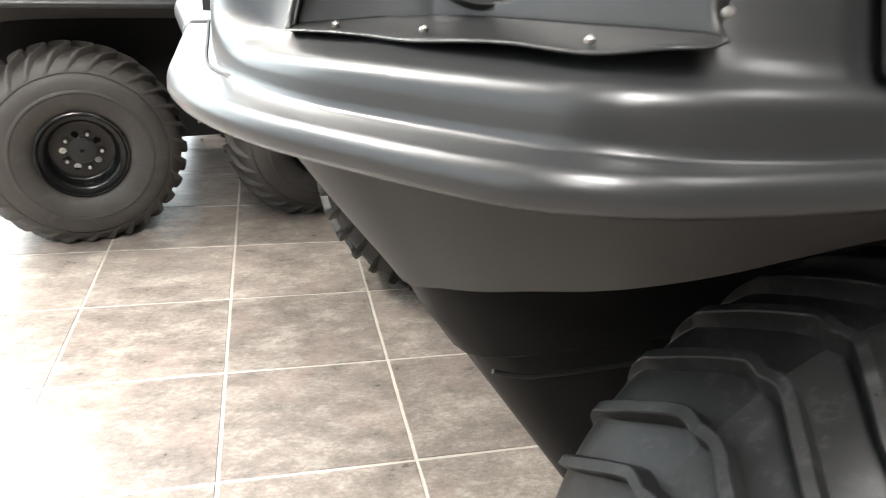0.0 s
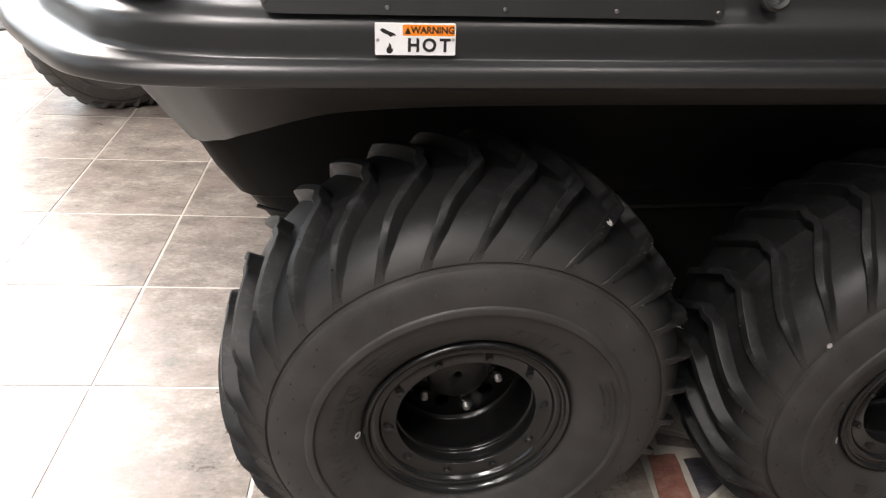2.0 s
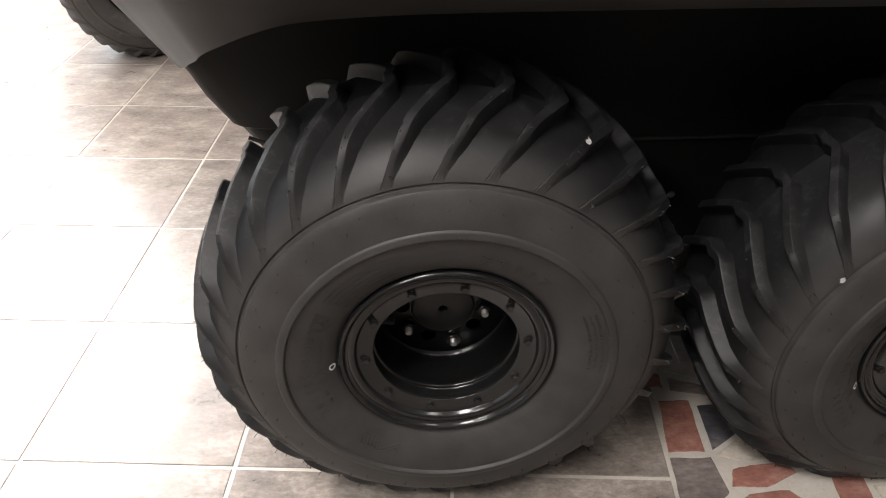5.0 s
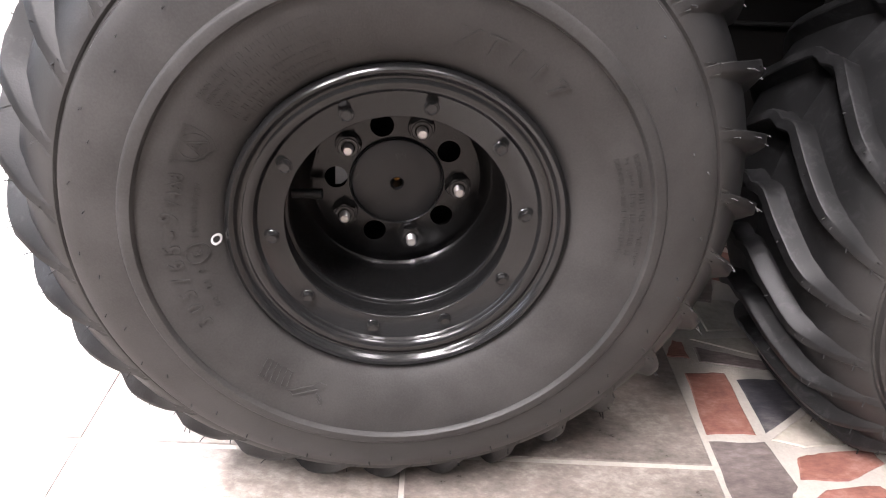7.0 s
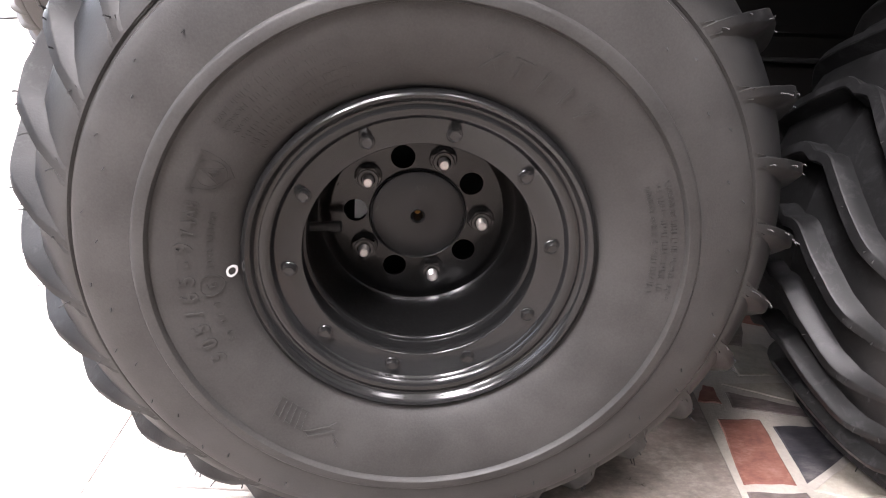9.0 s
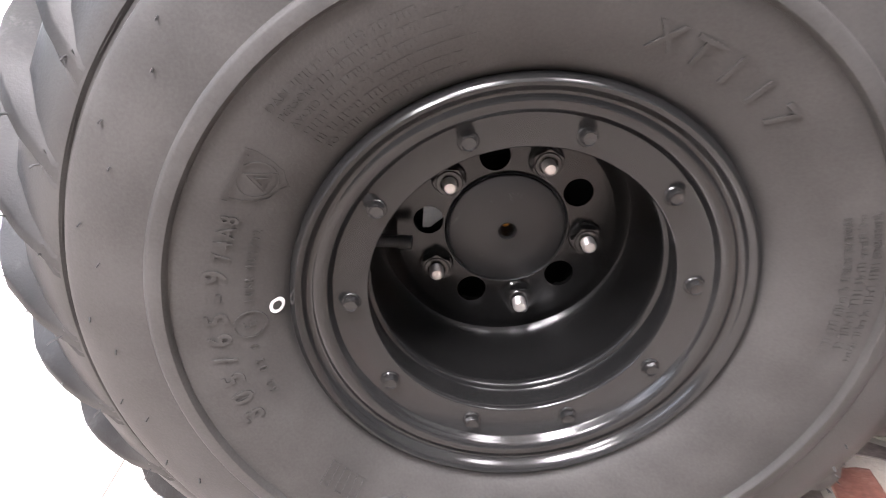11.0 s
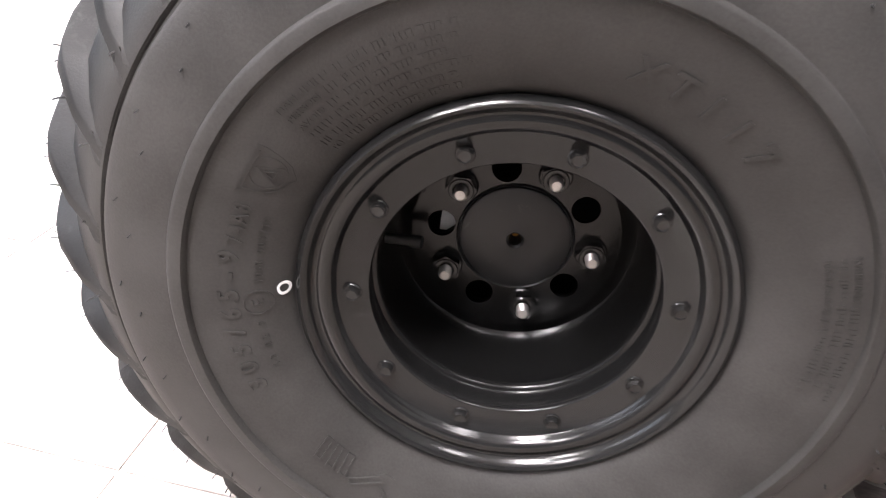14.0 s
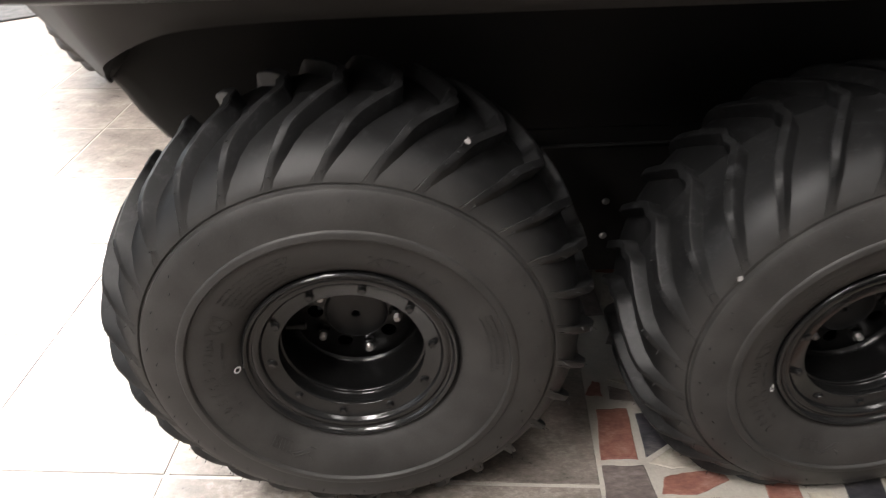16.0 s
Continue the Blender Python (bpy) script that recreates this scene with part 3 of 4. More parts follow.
def build_wheel(parent, beadlock=True, turn=0.0, axle=AXLE):
    """A wheel: the steel rim, with tyre, ring, bolts, studs, cap and valve on it."""
    deck = 0.081 if beadlock else 0.045
    if beadlock:
        barrel = [(0.124, 0.016), (0.118, 0.0125), (0.099, 0.0125), (0.0938, 0.0132), (0.0926, 0.0160), (0.0922, 0.0208), (0.0908, 0.0230), (0.0888, 0.0237), (0.0875, 0.0252), (0.0872, 0.0280), (0.0885, 0.0320), (0.0905, 0.0370), (0.0916, 0.045), (0.0922, deck - 0.014), (0.0912, deck - 0.006), (0.0886, deck + 0.0005), (0.0846, deck + 0.004), (0.0810, deck + 0.004), (0.0780, deck + 0.0022), (0.0758, deck + 0.0003), (0.0735, deck - 0.0003), (0.0725, deck - 0.0002), (0.0724, deck + 0.002)]
    else:
        barrel = [(0.131, -0.009), (0.1305, -0.013), (0.127, -0.015), (0.123, -0.0135), (0.120, -0.007), (0.117, -0.003), (0.108, -0.001), (0.103, 0.003), (0.099, 0.010), (0.097, deck - 0.012), (0.092, deck - 0.003), (0.086, deck), (0.0743, deck - 0.0006), (0.0725, deck - 0.0004), (0.0724, deck + 0.002)]
    back = [(0.0724, deck + 0.004), (0.090, deck + 0.008), (0.100, deck + 0.02), (0.100, 0.19), (0.112, 0.216), (0.130, 0.236), (0.131, 0.242), (0.124, 0.239)]
    wheel = part("wheel", joined(lathe(barrel + back, 96), disc_with_holes(0.034, 0.0745, deck, 0.004, 10, 0.0528, 0.0101, STUD)), STEEL, parent, "black powder-coated steel wheel", angle=35)
    tyre = part("tyre", tyre_piece(turn, axle), RUBBER if beadlock else RUBBER_DUSTY, wheel, "brown-black rubber tyre with chevron bars", angle=32)
    part("hub_cap", joined(lathe([(0.0001, deck + 0.0095), (0.0030, deck + 0.0090), (0.0040, deck + 0.0040), (0.0048, deck - 0.0030), (0.0064, deck - 0.0044), (0.0082, deck - 0.0040), (0.020, deck - 0.0036), (0.0374, deck - 0.0028), (0.0390, deck - 0.0022), (0.0395, deck - 0.0008), (0.0395, deck)], 64), lathe([(0.0398, deck - 0.001), (0.0408, deck - 0.0018), (0.0418, deck)], 64)), CAP, wheel, "round satin black hub cap")
    part("cap_plug", disc(0.0029, deck + 0.0062, deck + 0.0085, 12, 0.001), RUST, wheel, "small rusty orange plug")
    stud0 = nut0 = None
    for k in range(5):
        m = polar(STUD + 72 * k, STUDS)
        if stud0 is None:
            threads = [(0.0001, deck - 0.0168), (0.0034, deck - 0.0168), (0.0041, deck - 0.0160)]
            for t in range(8):
                threads += [(0.0047, deck - 0.0155 + t * 0.0016), (0.0039, deck - 0.0147 + t * 0.0016)]
            stud0 = part("stud", lathe(threads + [(0.0058, deck)], 14), ZINC, wheel, "bright zinc stud end", angle=25)
            nut0 = part("nut", joined(hexagon(0.0106, deck - 0.0088, deck - 0.001), disc(0.0116, deck - 0.0022, deck + 0.003, 24, 0.001), lathe([(0.0050, deck - 0.0088), (0.0060, deck - 0.0097), (0.0082, deck - 0.0096), (0.0091, deck - 0.0086)], 24)), RING, wheel, "black wheel nut", angle=25)
            stud0.matrix_basis, nut0.matrix_basis = m, m
        else:
            copy_thing(stud0, m)
            copy_thing(nut0, m @ Matrix.Rotation(0.5 * k, 4, "Y"))
    if beadlock:
        ring = [(0.1285, 0.010), (0.1305, -0.004), (0.1312, -0.0095), (0.1302, -0.0130), (0.1274, -0.0147), (0.1250, -0.0138), (0.1232, -0.0108), (0.1218, -0.0082), (0.1202, -0.0074), (0.1188, -0.0080), (0.1172, -0.0088), (0.1140, -0.0086), (0.1114, -0.0073), (0.1098, -0.0050), (0.1088, -0.0020), (0.1078, -0.0011), (0.0898, 0.0010), (0.0889, 0.0014), (0.0885, 0.0024), (0.0886, 0.0070), (0.0900, 0.0088), (0.118, 0.0095)]
        part("beadlock_ring", lathe(ring, 128, True), RING, wheel, "black clamp ring with a rolled lip", angle=50)
        bolt0 = None
        for k in range(10):
            m = polar(BOLT + 36 * k, 0.0985, 0.0003)
            if bolt0 is None:
                bolt0 = part("bolt", joined(disc(0.0058, -0.0013, 0.003, 20, 0.0006), hexagon(0.0047, -0.0044, 0.0, 0.3), lathe([(0.0001, -0.0045), (0.0030, -0.0046), (0.0037, -0.0050), (0.0040, -0.0044)], 18)), RING, wheel, "small black flanged hexagon bolt", angle=25)
                bolt0.matrix_basis = m
            else:
                copy_thing(bolt0, m @ Matrix.Rotation(0.7 * k, 4, "Y"))
        # an added pale plate, leaning back, imitates bright floor seen through one hole
        shape = [(-0.055, -0.0165), (-0.050, -0.0165), (-0.040, -0.009), (-0.040, 0.0005), (-0.055, 0.0005)]
        part("hub_plate", prism(shape, lambda u, v, h: (u, h + 0.45 * (v + 0.010), v), deck + 0.033, deck + 0.030), ZINC, wheel, "added pale plate standing in for bright floor seen through a hole", smooth=False)
        part("hub_drum", lathe([(0.0001, deck + 0.050), (0.040, deck + 0.050), (0.088, deck + 0.048), (0.094, deck + 0.053), (0.094, deck + 0.078), (0.0001, deck + 0.078)], 40), HULL, wheel, "dull black drum behind the wheel holes")
        part("valve", joined(tube([(-0.0890, 0.062, -0.0045), (-0.078, 0.0615, -0.004), (-0.0705, 0.061, -0.0035)], 0.0038, 12), tube([(-0.072, 0.0611, -0.0036), (-0.0635, 0.060, -0.0032)], 0.0046, 12)), RUBBER_BLACK, wheel, "black rubber tyre valve")
        for piece, what in zip(sidewall_marks(), ("size_marking", "load_marking", "model_marking", "approval_print", "approval_mark", "crest_mark", "caution_print", "caution_print", "maker_mark")):
            raised = part(what, piece, RUBBER, wheel, "raised moulded rubber marking", smooth=False)
            if what.endswith("print"):
                tagged(raised, kind="stuff")
        rr = lathe([(0.0032, -0.0003), (0.0032, 0.0003), (0.0052, 0.0003), (0.0052, -0.0003)], 28, True)
        part("paint_mark", on_sidewall(([(x * 0.9, z * 0.7, y) for x, y, z in rr[0]], rr[1]), 185.2 if turn else 182.3, 0.1372, 0.0004), CHALK, wheel, "small white painted ring")
        scrap = [(0.0, 0.0), (0.004, 0.001), (0.006, 0.004), (0.003, 0.007), (0.004, 0.011), (0.001, 0.009), (-0.002, 0.005)]
        a0, r0, y0 = (61.8, 0.3035, 0.0150) if turn == 0 else (131.0, 0.2445, -0.0178)
        ca, sa = math.cos(radians(a0)), math.sin(radians(a0))
        part("label_scrap", prism(scrap, lambda u, v, h: ((r0 + v * 0.5) * ca - u * sa, y0 + v * 0.35 - h, (r0 + v * 0.5) * sa + u * ca), 0.0, 0.0016), SCRAP, wheel, "torn scrap of grey-white paper label", smooth=False)
        tagged(part("moulding_flash", hairs(), RUBBER_BLACK, wheel, "fine rubber moulding flash"), kind="stuff")
    return wheel


# ---- the amphibious vehicle ----
HALF = 0.74
PLAN = [(2.45, 0.036), (1.2, 0.036), (0.35, 0.036), (0.22, 0.036), (0.0, 0.036), (-0.13, 0.036), (-0.215, 0.037), (-0.29, 0.0412), (-0.337, 0.0470), (-0.374, 0.059), (-0.408, 0.083), (-0.442, 0.126), (-0.487, 0.197), (-0.528, 0.266), (-0.562, 0.341), (-0.581, 0.410), (-0.587, 0.462), (-0.583, 0.55), (-0.572, HALF)]


def smooth_line(points, per):
    """A Catmull-Rom line through points."""
    pts = [Vector((*p, 0)) if len(p) == 2 else Vector(p) for p in points]
    out = []
    for i in range(len(pts) - 1):
        a, b, c, d = pts[max(i - 1, 0)], pts[i], pts[i + 1], pts[min(i + 2, len(pts) - 1)]
        n = per if (c - b).length < 0.5 else 3
        ka = (c - a) * ((c - b).length / max(1e-6, (c - a).length)) if i else c - b
        kd = (d - b) * ((c - b).length / max(1e-6, (d - b).length)) if i + 2 < len(pts) else c - b
        for s in range(n):
            t = s / n
            out.append(b * (2 * t**3 - 3 * t * t + 1) + ka * (t**3 - 2 * t * t + t) + c * (3 * t * t - 2 * t**3) + kd * (t**3 - t * t))
    return out + [pts[-1]]


RAIL = smooth_line(PLAN, 5)


def inward(i):
    d = RAIL[min(i + 1, len(RAIL) - 1)] - RAIL[max(i - 1, 0)]
    return Vector((d.y, -d.x, 0)).normalized()


def drop(p):
    """How far the gunwale dips towards the bow."""
    return 0.019 * ease(-p.x, 0.36, 0.58)


def ledge(p):
    """How wide the ledge on the gunwale is at a point of the plan."""
    corner = ease(-p.x, 0.24, 0.46)
    return 0.0128 + 0.0242 * corner + 0.004 * ease(p.y, 0.2, 0.35) + 0.012 * ease(p.x, 0.10, 0.6)


RISE = [(0.29, 1.0), (0.40, 0.80), (0.50, 0.60), (0.571, 0.36), (0.59, 0.33)]


def upper_section(p):
    """(inset, height) rows from the rim's underside over the ledge and the shoulder to the deck."""
    w, h, front = ledge(p), between(-p.x, RISE), ease(p.y, 0.36, 0.47)
    h += (1 - h) * front
    c = ease(-p.x, 0.24, 0.46) * (1 - 0.8 * ease(p.y, 0.25, 0.38))
    rows = [(0.022, 0.7012), (0.012, 0.7000), (0.005, 0.6998), (0.0015, 0.7015), (0.0, 0.7045), (0.0006, 0.7125), (0.0020, 0.7168), (0.0042, 0.7203), (0.0068, 0.7226), (0.0095, 0.7238), (w - 0.0008, 0.7246), (w + 0.0016, 0.7254), (w + 0.0034, 0.7270)]
    rows = [(inset, z - drop(p)) for inset, z in rows]
    for inset, wide, z, lift in ((0.0042, 0.0, 0.7345, 0.0), (0.0046, 0.0005, 0.7430, 0.003), (0.0052, 0.001, 0.7510, 0.006), (0.0075, 0.002, 0.7575, 0.0065), (0.0118, 0.005, 0.7620, 0.006), (0.0180, 0.010, 0.7655, 0.0055), (0.0235, 0.016, 0.7700, 0.0045), (0.0270, 0.023, 0.7755, 0.003), (0.0300, 0.030, 0.7835, 0.0)):
        low = drop(p) * (0.7835 - z) / 0.057
        rows.append((w + (inset + wide * c) * (1 - 0.72 * front), 0.7265 + (z + lift * c - 0.7265) * h - low))
    rows += [(w + 0.064 + 0.034 * c - 0.058 * front, 0.882), (w + 0.085 + 0.03 * c - 0.05 * front, 0.955), (w + 0.105 + 0.02 * c, 0.985), (w + 0.15, 1.0), (HALF - 0.05, 1.02)]
    return rows


SHOULDER, POCKET, POCKET_LEFT = 21, -0.312, -0.566


def side_point(i, n):
    p, q = RAIL[i], inward(i)
    d, z = upper_section(p)[n]
    at = p + q * d
    if n > 23:
        at.y = min(at.y, HALF)
        at.x = max(at.x, -0.50)
    return (at.x, min(at.y, HALF), z)


def open_face(i, n):
    """Where the body is cut out, for the vent and for the lamp pocket."""
    a, b = RAIL[i], RAIL[i + 1]
    vent = -0.2 < b.x and a.x < 0.225 and n in (SHOULDER, )
    pocket = b.x > POCKET_LEFT and a.x < POCKET and n in (SHOULDER, )
    return vent or pocket


def both_sides(piece):
    """The piece with its mirror image across the vehicle's middle."""
    return joined(piece, ([(x, 2 * HALF - y, z) for x, y, z in piece[0]], [f[::-1] for f in piece[1]]))


def upper_body():
    rows = len(upper_section(RAIL[0]))
    v = [side_point(i, n) for i in range(len(RAIL)) for n in range(rows)]
    f = []
    for i in range(len(RAIL) - 1):
        for n in range(rows - 1):
            if not open_face(i, n):
                f.append([i * rows + n, (i + 1) * rows + n, (i + 1) * rows + n + 1, i * rows + n + 1])
    return both_sides((v, f))


ARCH = [(2.45, 0.080, 0.668), (1.2, 0.080, 0.668), (0.35, 0.080, 0.668), (0.22, 0.080, 0.668), (0.0, 0.080, 0.667), (-0.09, 0.081, 0.664), (-0.155, 0.086, 0.657), (-0.195, 0.100, 0.643), (-0.230, 0.120, 0.625), (-0.265, 0.156, 0.601), (-0.286, 0.200, 0.577), (-0.309, 0.250, 0.554), (-0.330, 0.300, 0.530), (-0.350, 0.350, 0.510), (-0.370, 0.402, 0.491), (-0.375, 0.46, 0.486), (-0.377, 0.52, 0.484), (-0.378, 0.62, 0.483), (-0.378, HALF, 0.483)]
FLARE = smooth_line(ARCH, 5)


KEEL = [(2.45, 0.056), (1.2, 0.056), (0.35, 0.056), (0.22, 0.056), (0.0, 0.056), (-0.11, 0.057), (-0.17, 0.063), (-0.225, 0.080), (-0.268, 0.108), (-0.305, 0.147), (-0.34, 0.191), (-0.375, 0.236), (-0.412, 0.285), (-0.447, 0.330), (-0.482, 0.366), (-0.511, 0.402), (-0.517, 0.47), (-0.519, 0.6), (-0.519, HALF)]
CHINE = smooth_line(KEEL, 5)


def flare():
    """The bow below the gunwale: the rim's underside, then the slope down to the wheel arch."""
    v, f, n = [], [], 9
    for i, low in enumerate(FLARE):
        rim = RAIL[i] + inward(i) * 0.020 + Vector((0, 0, 0.7005 - drop(RAIL[i])))
        high = CHINE[i] + Vector((0, 0, 0.6985 - drop(RAIL[i])))
        v.append((rim.x, min(rim.y, HALF), rim.z))
        for k in range(n - 1):
            t = k / (n - 2)
            q = high.lerp(low, t)
            v.append((q.x, min(q.y, HALF), q.z - 0.004 * math.sin(math.pi * t)))
    for i in range(len(FLARE) - 1):
        f += [[i * n + k, i * n + k + 1, (i + 1) * n + k + 1, (i + 1) * n + k] for k in range(n - 1)]
    return both_sides((v, f))


WALL_Y = 0.37


def bow_x(z):
    return -0.302 - (z - 0.39) * 0.70


def hull(bottom=0.12):
    """The dark lower tub: side, wheel-arch ceiling, sloping bow and bottom."""
    v, f = [], []
    n = 4
    for low in FLARE:
        back = Vector((low.x, max(WALL_Y, low.y), low.z + 0.004))
        for k in range(n):
            q = Vector(low).lerp(back, k / (n - 1))
            v.append((q.x, q.y, q.z + 0.01 * math.sin(math.pi * k / (n - 1))))
    for i in range(len(FLARE) - 1):
        f += [[i * n + k, (i + 1) * n + k, (i + 1) * n + k + 1, i * n + k + 1] for k in range(n - 1)]
    ceiling_piece = (v, f)
    heights = [bottom, bottom + (0.36 - bottom) / 3, bottom + (0.36 - bottom) / 1.5, 0.36, 0.398, 0.404, 0.45, 0.487, 0.50, 0.56, 0.62, 0.668]
    v, f = [], []
    cols = 0
    for z in heights:
        inset = 0.006 if z < 0.4 else 0.0
        e = bow_x(z) + inset + (0.008 if z > 0.485 else 0.0)
        row = [(2.45, WALL_Y + inset), (0.2, WALL_Y + inset), (e + 0.12, WALL_Y + inset), (e + 0.05, WALL_Y + inset + 0.002), (e + 0.024, WALL_Y + inset + 0.008), (e + 0.008, WALL_Y + inset + 0.02), (e, WALL_Y + inset + 0.04), (e - 0.002, WALL_Y + 0.08), (e - 0.003, HALF)]
        cols = len(row)
        v += [(x, y, z) for x, y in row]
    for r in range(len(heights) - 1):
        f += [[r * cols + c, r * cols + c + 1, (r + 1) * cols + c + 1, (r + 1) * cols + c] for c in range(cols - 1)]
    f.append(list(range(cols)))
    return both_sides(joined(ceiling_piece, (v, f)))


def seam():
    pts = []
    for x, z in ((0.6, 0.372), (0.0, 0.372), (-0.18, 0.373), (-0.235, 0.376), (-0.262, 0.383), (-0.280, 0.390)):
        pts.append((x, WALL_Y - 0.001 + 0.02 * ease(-x, 0.285, 0.32), z))
    return tube(pts, 0.0032, 8)


def panel_place(u, v, h):
    """A point of the vent panel: u along the vehicle, v the height, h proud of the body."""
    return (u, 0.0625 + (v - 0.7765) * 0.36 - h * 0.94, v + h * 0.34)


def rounded(x0, x1, z0, z1, r):
    out = []
    for cx, cz, a0 in ((x1 - r, z0 + r, -90), (x1 - r, z1 - r, 0), (x0 + r, z1 - r, 90), (x0 + r, z0 + r, 180)):
        out += [(cx + r * math.cos(radians(a0 + k * 22.5)), cz + r * math.sin(radians(a0 + k * 22.5))) for k in range(5)]
    return out


OPENINGS = [[(-0.204, 0.7835), (-0.129, 0.7835), (-0.0985, 0.868), (-0.1765, 0.868)], [(-0.1165, 0.7835), (-0.0285, 0.7835), (-0.044, 0.822), (-0.052, 0.826), (-0.066, 0.8225), (-0.080, 0.826), (-0.092, 0.836), (-0.0975, 0.827)], [(-0.0155, 0.7835), (0.203, 0.7835), (0.203, 0.868), (-0.034, 0.868)]]


def vent_plate():
    """The plate in strips round its three openings, with a collar for the pipe."""
    low, high = 0.0, 0.0028
    outer = [(-0.2165, 0.7755), (-0.2155, 0.7715), (-0.2125, 0.7685), (-0.2080, 0.7665), (-0.2030, 0.766)]
    a = prism(outer + [(0.232, 0.766), (0.236, 0.770), (0.236, 0.7835), (-0.2165, 0.7835)], panel_place, low, high)
    b = prism([(-0.2165, 0.7835), (-0.204, 0.7835), (-0.1765, 0.868), (-0.2165, 0.868)], panel_place, low, high)
    c = prism([(-0.129, 0.7835), (-0.1165, 0.7835), (-0.0975, 0.827), (-0.092, 0.836), (-0.080, 0.868), (-0.0985, 0.868)], panel_place, low, high)
    d = prism([(-0.0285, 0.7835), (-0.0155, 0.7835), (-0.034, 0.868), (-0.055, 0.868), (-0.052, 0.826), (-0.044, 0.822)], panel_place, low, high)
    e = prism([(0.203, 0.7835), (0.236, 0.7835), (0.236, 0.868), (0.203, 0.868)], panel_place, low, high)
    g = prism([(-0.2165, 0.868), (0.236, 0.868), (0.236, 0.886), (-0.2165, 0.886)], panel_place, low, high)
    h = prism([(-0.092, 0.836), (-0.080, 0.826), (-0.066, 0.8225), (-0.052, 0.826), (-0.055, 0.868), (-0.080, 0.868)], panel_place, low, high)
    return joined(a, b, c, d, e, g, h)


def inside(poly, u, v):
    hit, n = False, len(poly)
    for i in range(n):
        (x1, y1), (x2, y2) = poly[i], poly[(i + 1) % n]
        if (y1 > v) != (y2 > v) and u < (x2 - x1) * (v - y1) / (y2 - y1) + x1:
            hit = not hit
    return hit


def vent_mesh(poly):
    """Flattened expanded metal: rows of zigzag strands."""
    pieces = []
    us, vs = [p[0] for p in poly], [p[1] for p in poly]
    pitch, rise = 0.0030, 0.0040
    rows = int((max(vs) - min(vs)) / rise)
    for r in range(rows + 1):
        v0 = min(vs) + r * rise
        u = min(us)
        k = 0
        while u < max(us):
            a, b = v0 + (0.0004 if (k + r) % 2 else -0.0004), v0 + (-0.0004 if (k + r) % 2 else 0.0004)
            if inside(poly, u + pitch / 2, v0):
                q = [(u, a - 0.0007), (u + pitch, b - 0.0007), (u + pitch, b + 0.0007), (u, a + 0.0007)]
                pieces.append(prism(q, panel_place, -0.0042, -0.0006))
                if (k + r) % 2:
                    q = [(u - 0.0005, a), (u + 0.0005, a), (u + 0.0005, a + rise - 0.0018), (u - 0.0005, a + rise - 0.0018)]
                    pieces.append(prism(q, panel_place, -0.0042, -0.0034))
            u += pitch
            k += 1
    return joined(*pieces)


def screw_head(r=0.0042):
    return joined(disc(r, -0.0026, 0.001, 16, 0.0011), lathe([(0.0001, -0.0032), (r * 0.42, -0.0032), (r * 0.5, -0.0024)], 8))


def coil(x, y, z0, z1, r, turns):
    n = turns * 10
    return tube([(x + r * math.cos(math.tau * k / 10), y + r * math.sin(math.tau * k / 10), z0 + (z1 - z0) * k / n) for k in range(n + 1)], 0.0011, 5)


def along_rail(s, n):
    i = min(int(s), len(RAIL) - 2)
    return Vector(side_point(i, n)).lerp(Vector(side_point(i + 1, n)), s - i)


# the pocket's floor is a triangle: its two ends at the lip and the corner at the back
POCKET_ENDS, POCKET_CORNER = (Vector((-0.303, 0.083, 0)), Vector((-0.490, 0.384, 0))), Vector((-0.388, 0.304, 0))


LIP = smooth_line([(-0.302, 0.0820), (-0.316, 0.0785), (-0.330, 0.0835), (-0.346, 0.098), (-0.362, 0.119), (-0.381, 0.160), (-0.403, 0.200), (-0.424, 0.240), (-0.447, 0.290), (-0.493, 0.368)], 6)


LAMP = Matrix.Translation((-0.358, 0.268, 0.842)) @ Matrix.Rotation(radians(-36), 4, "Z") @ Matrix.Rotation(radians(-12), 4, "X")


def pocket_floor(p):
    return 0.7835 + 0.198 * (p.x + 0.302)


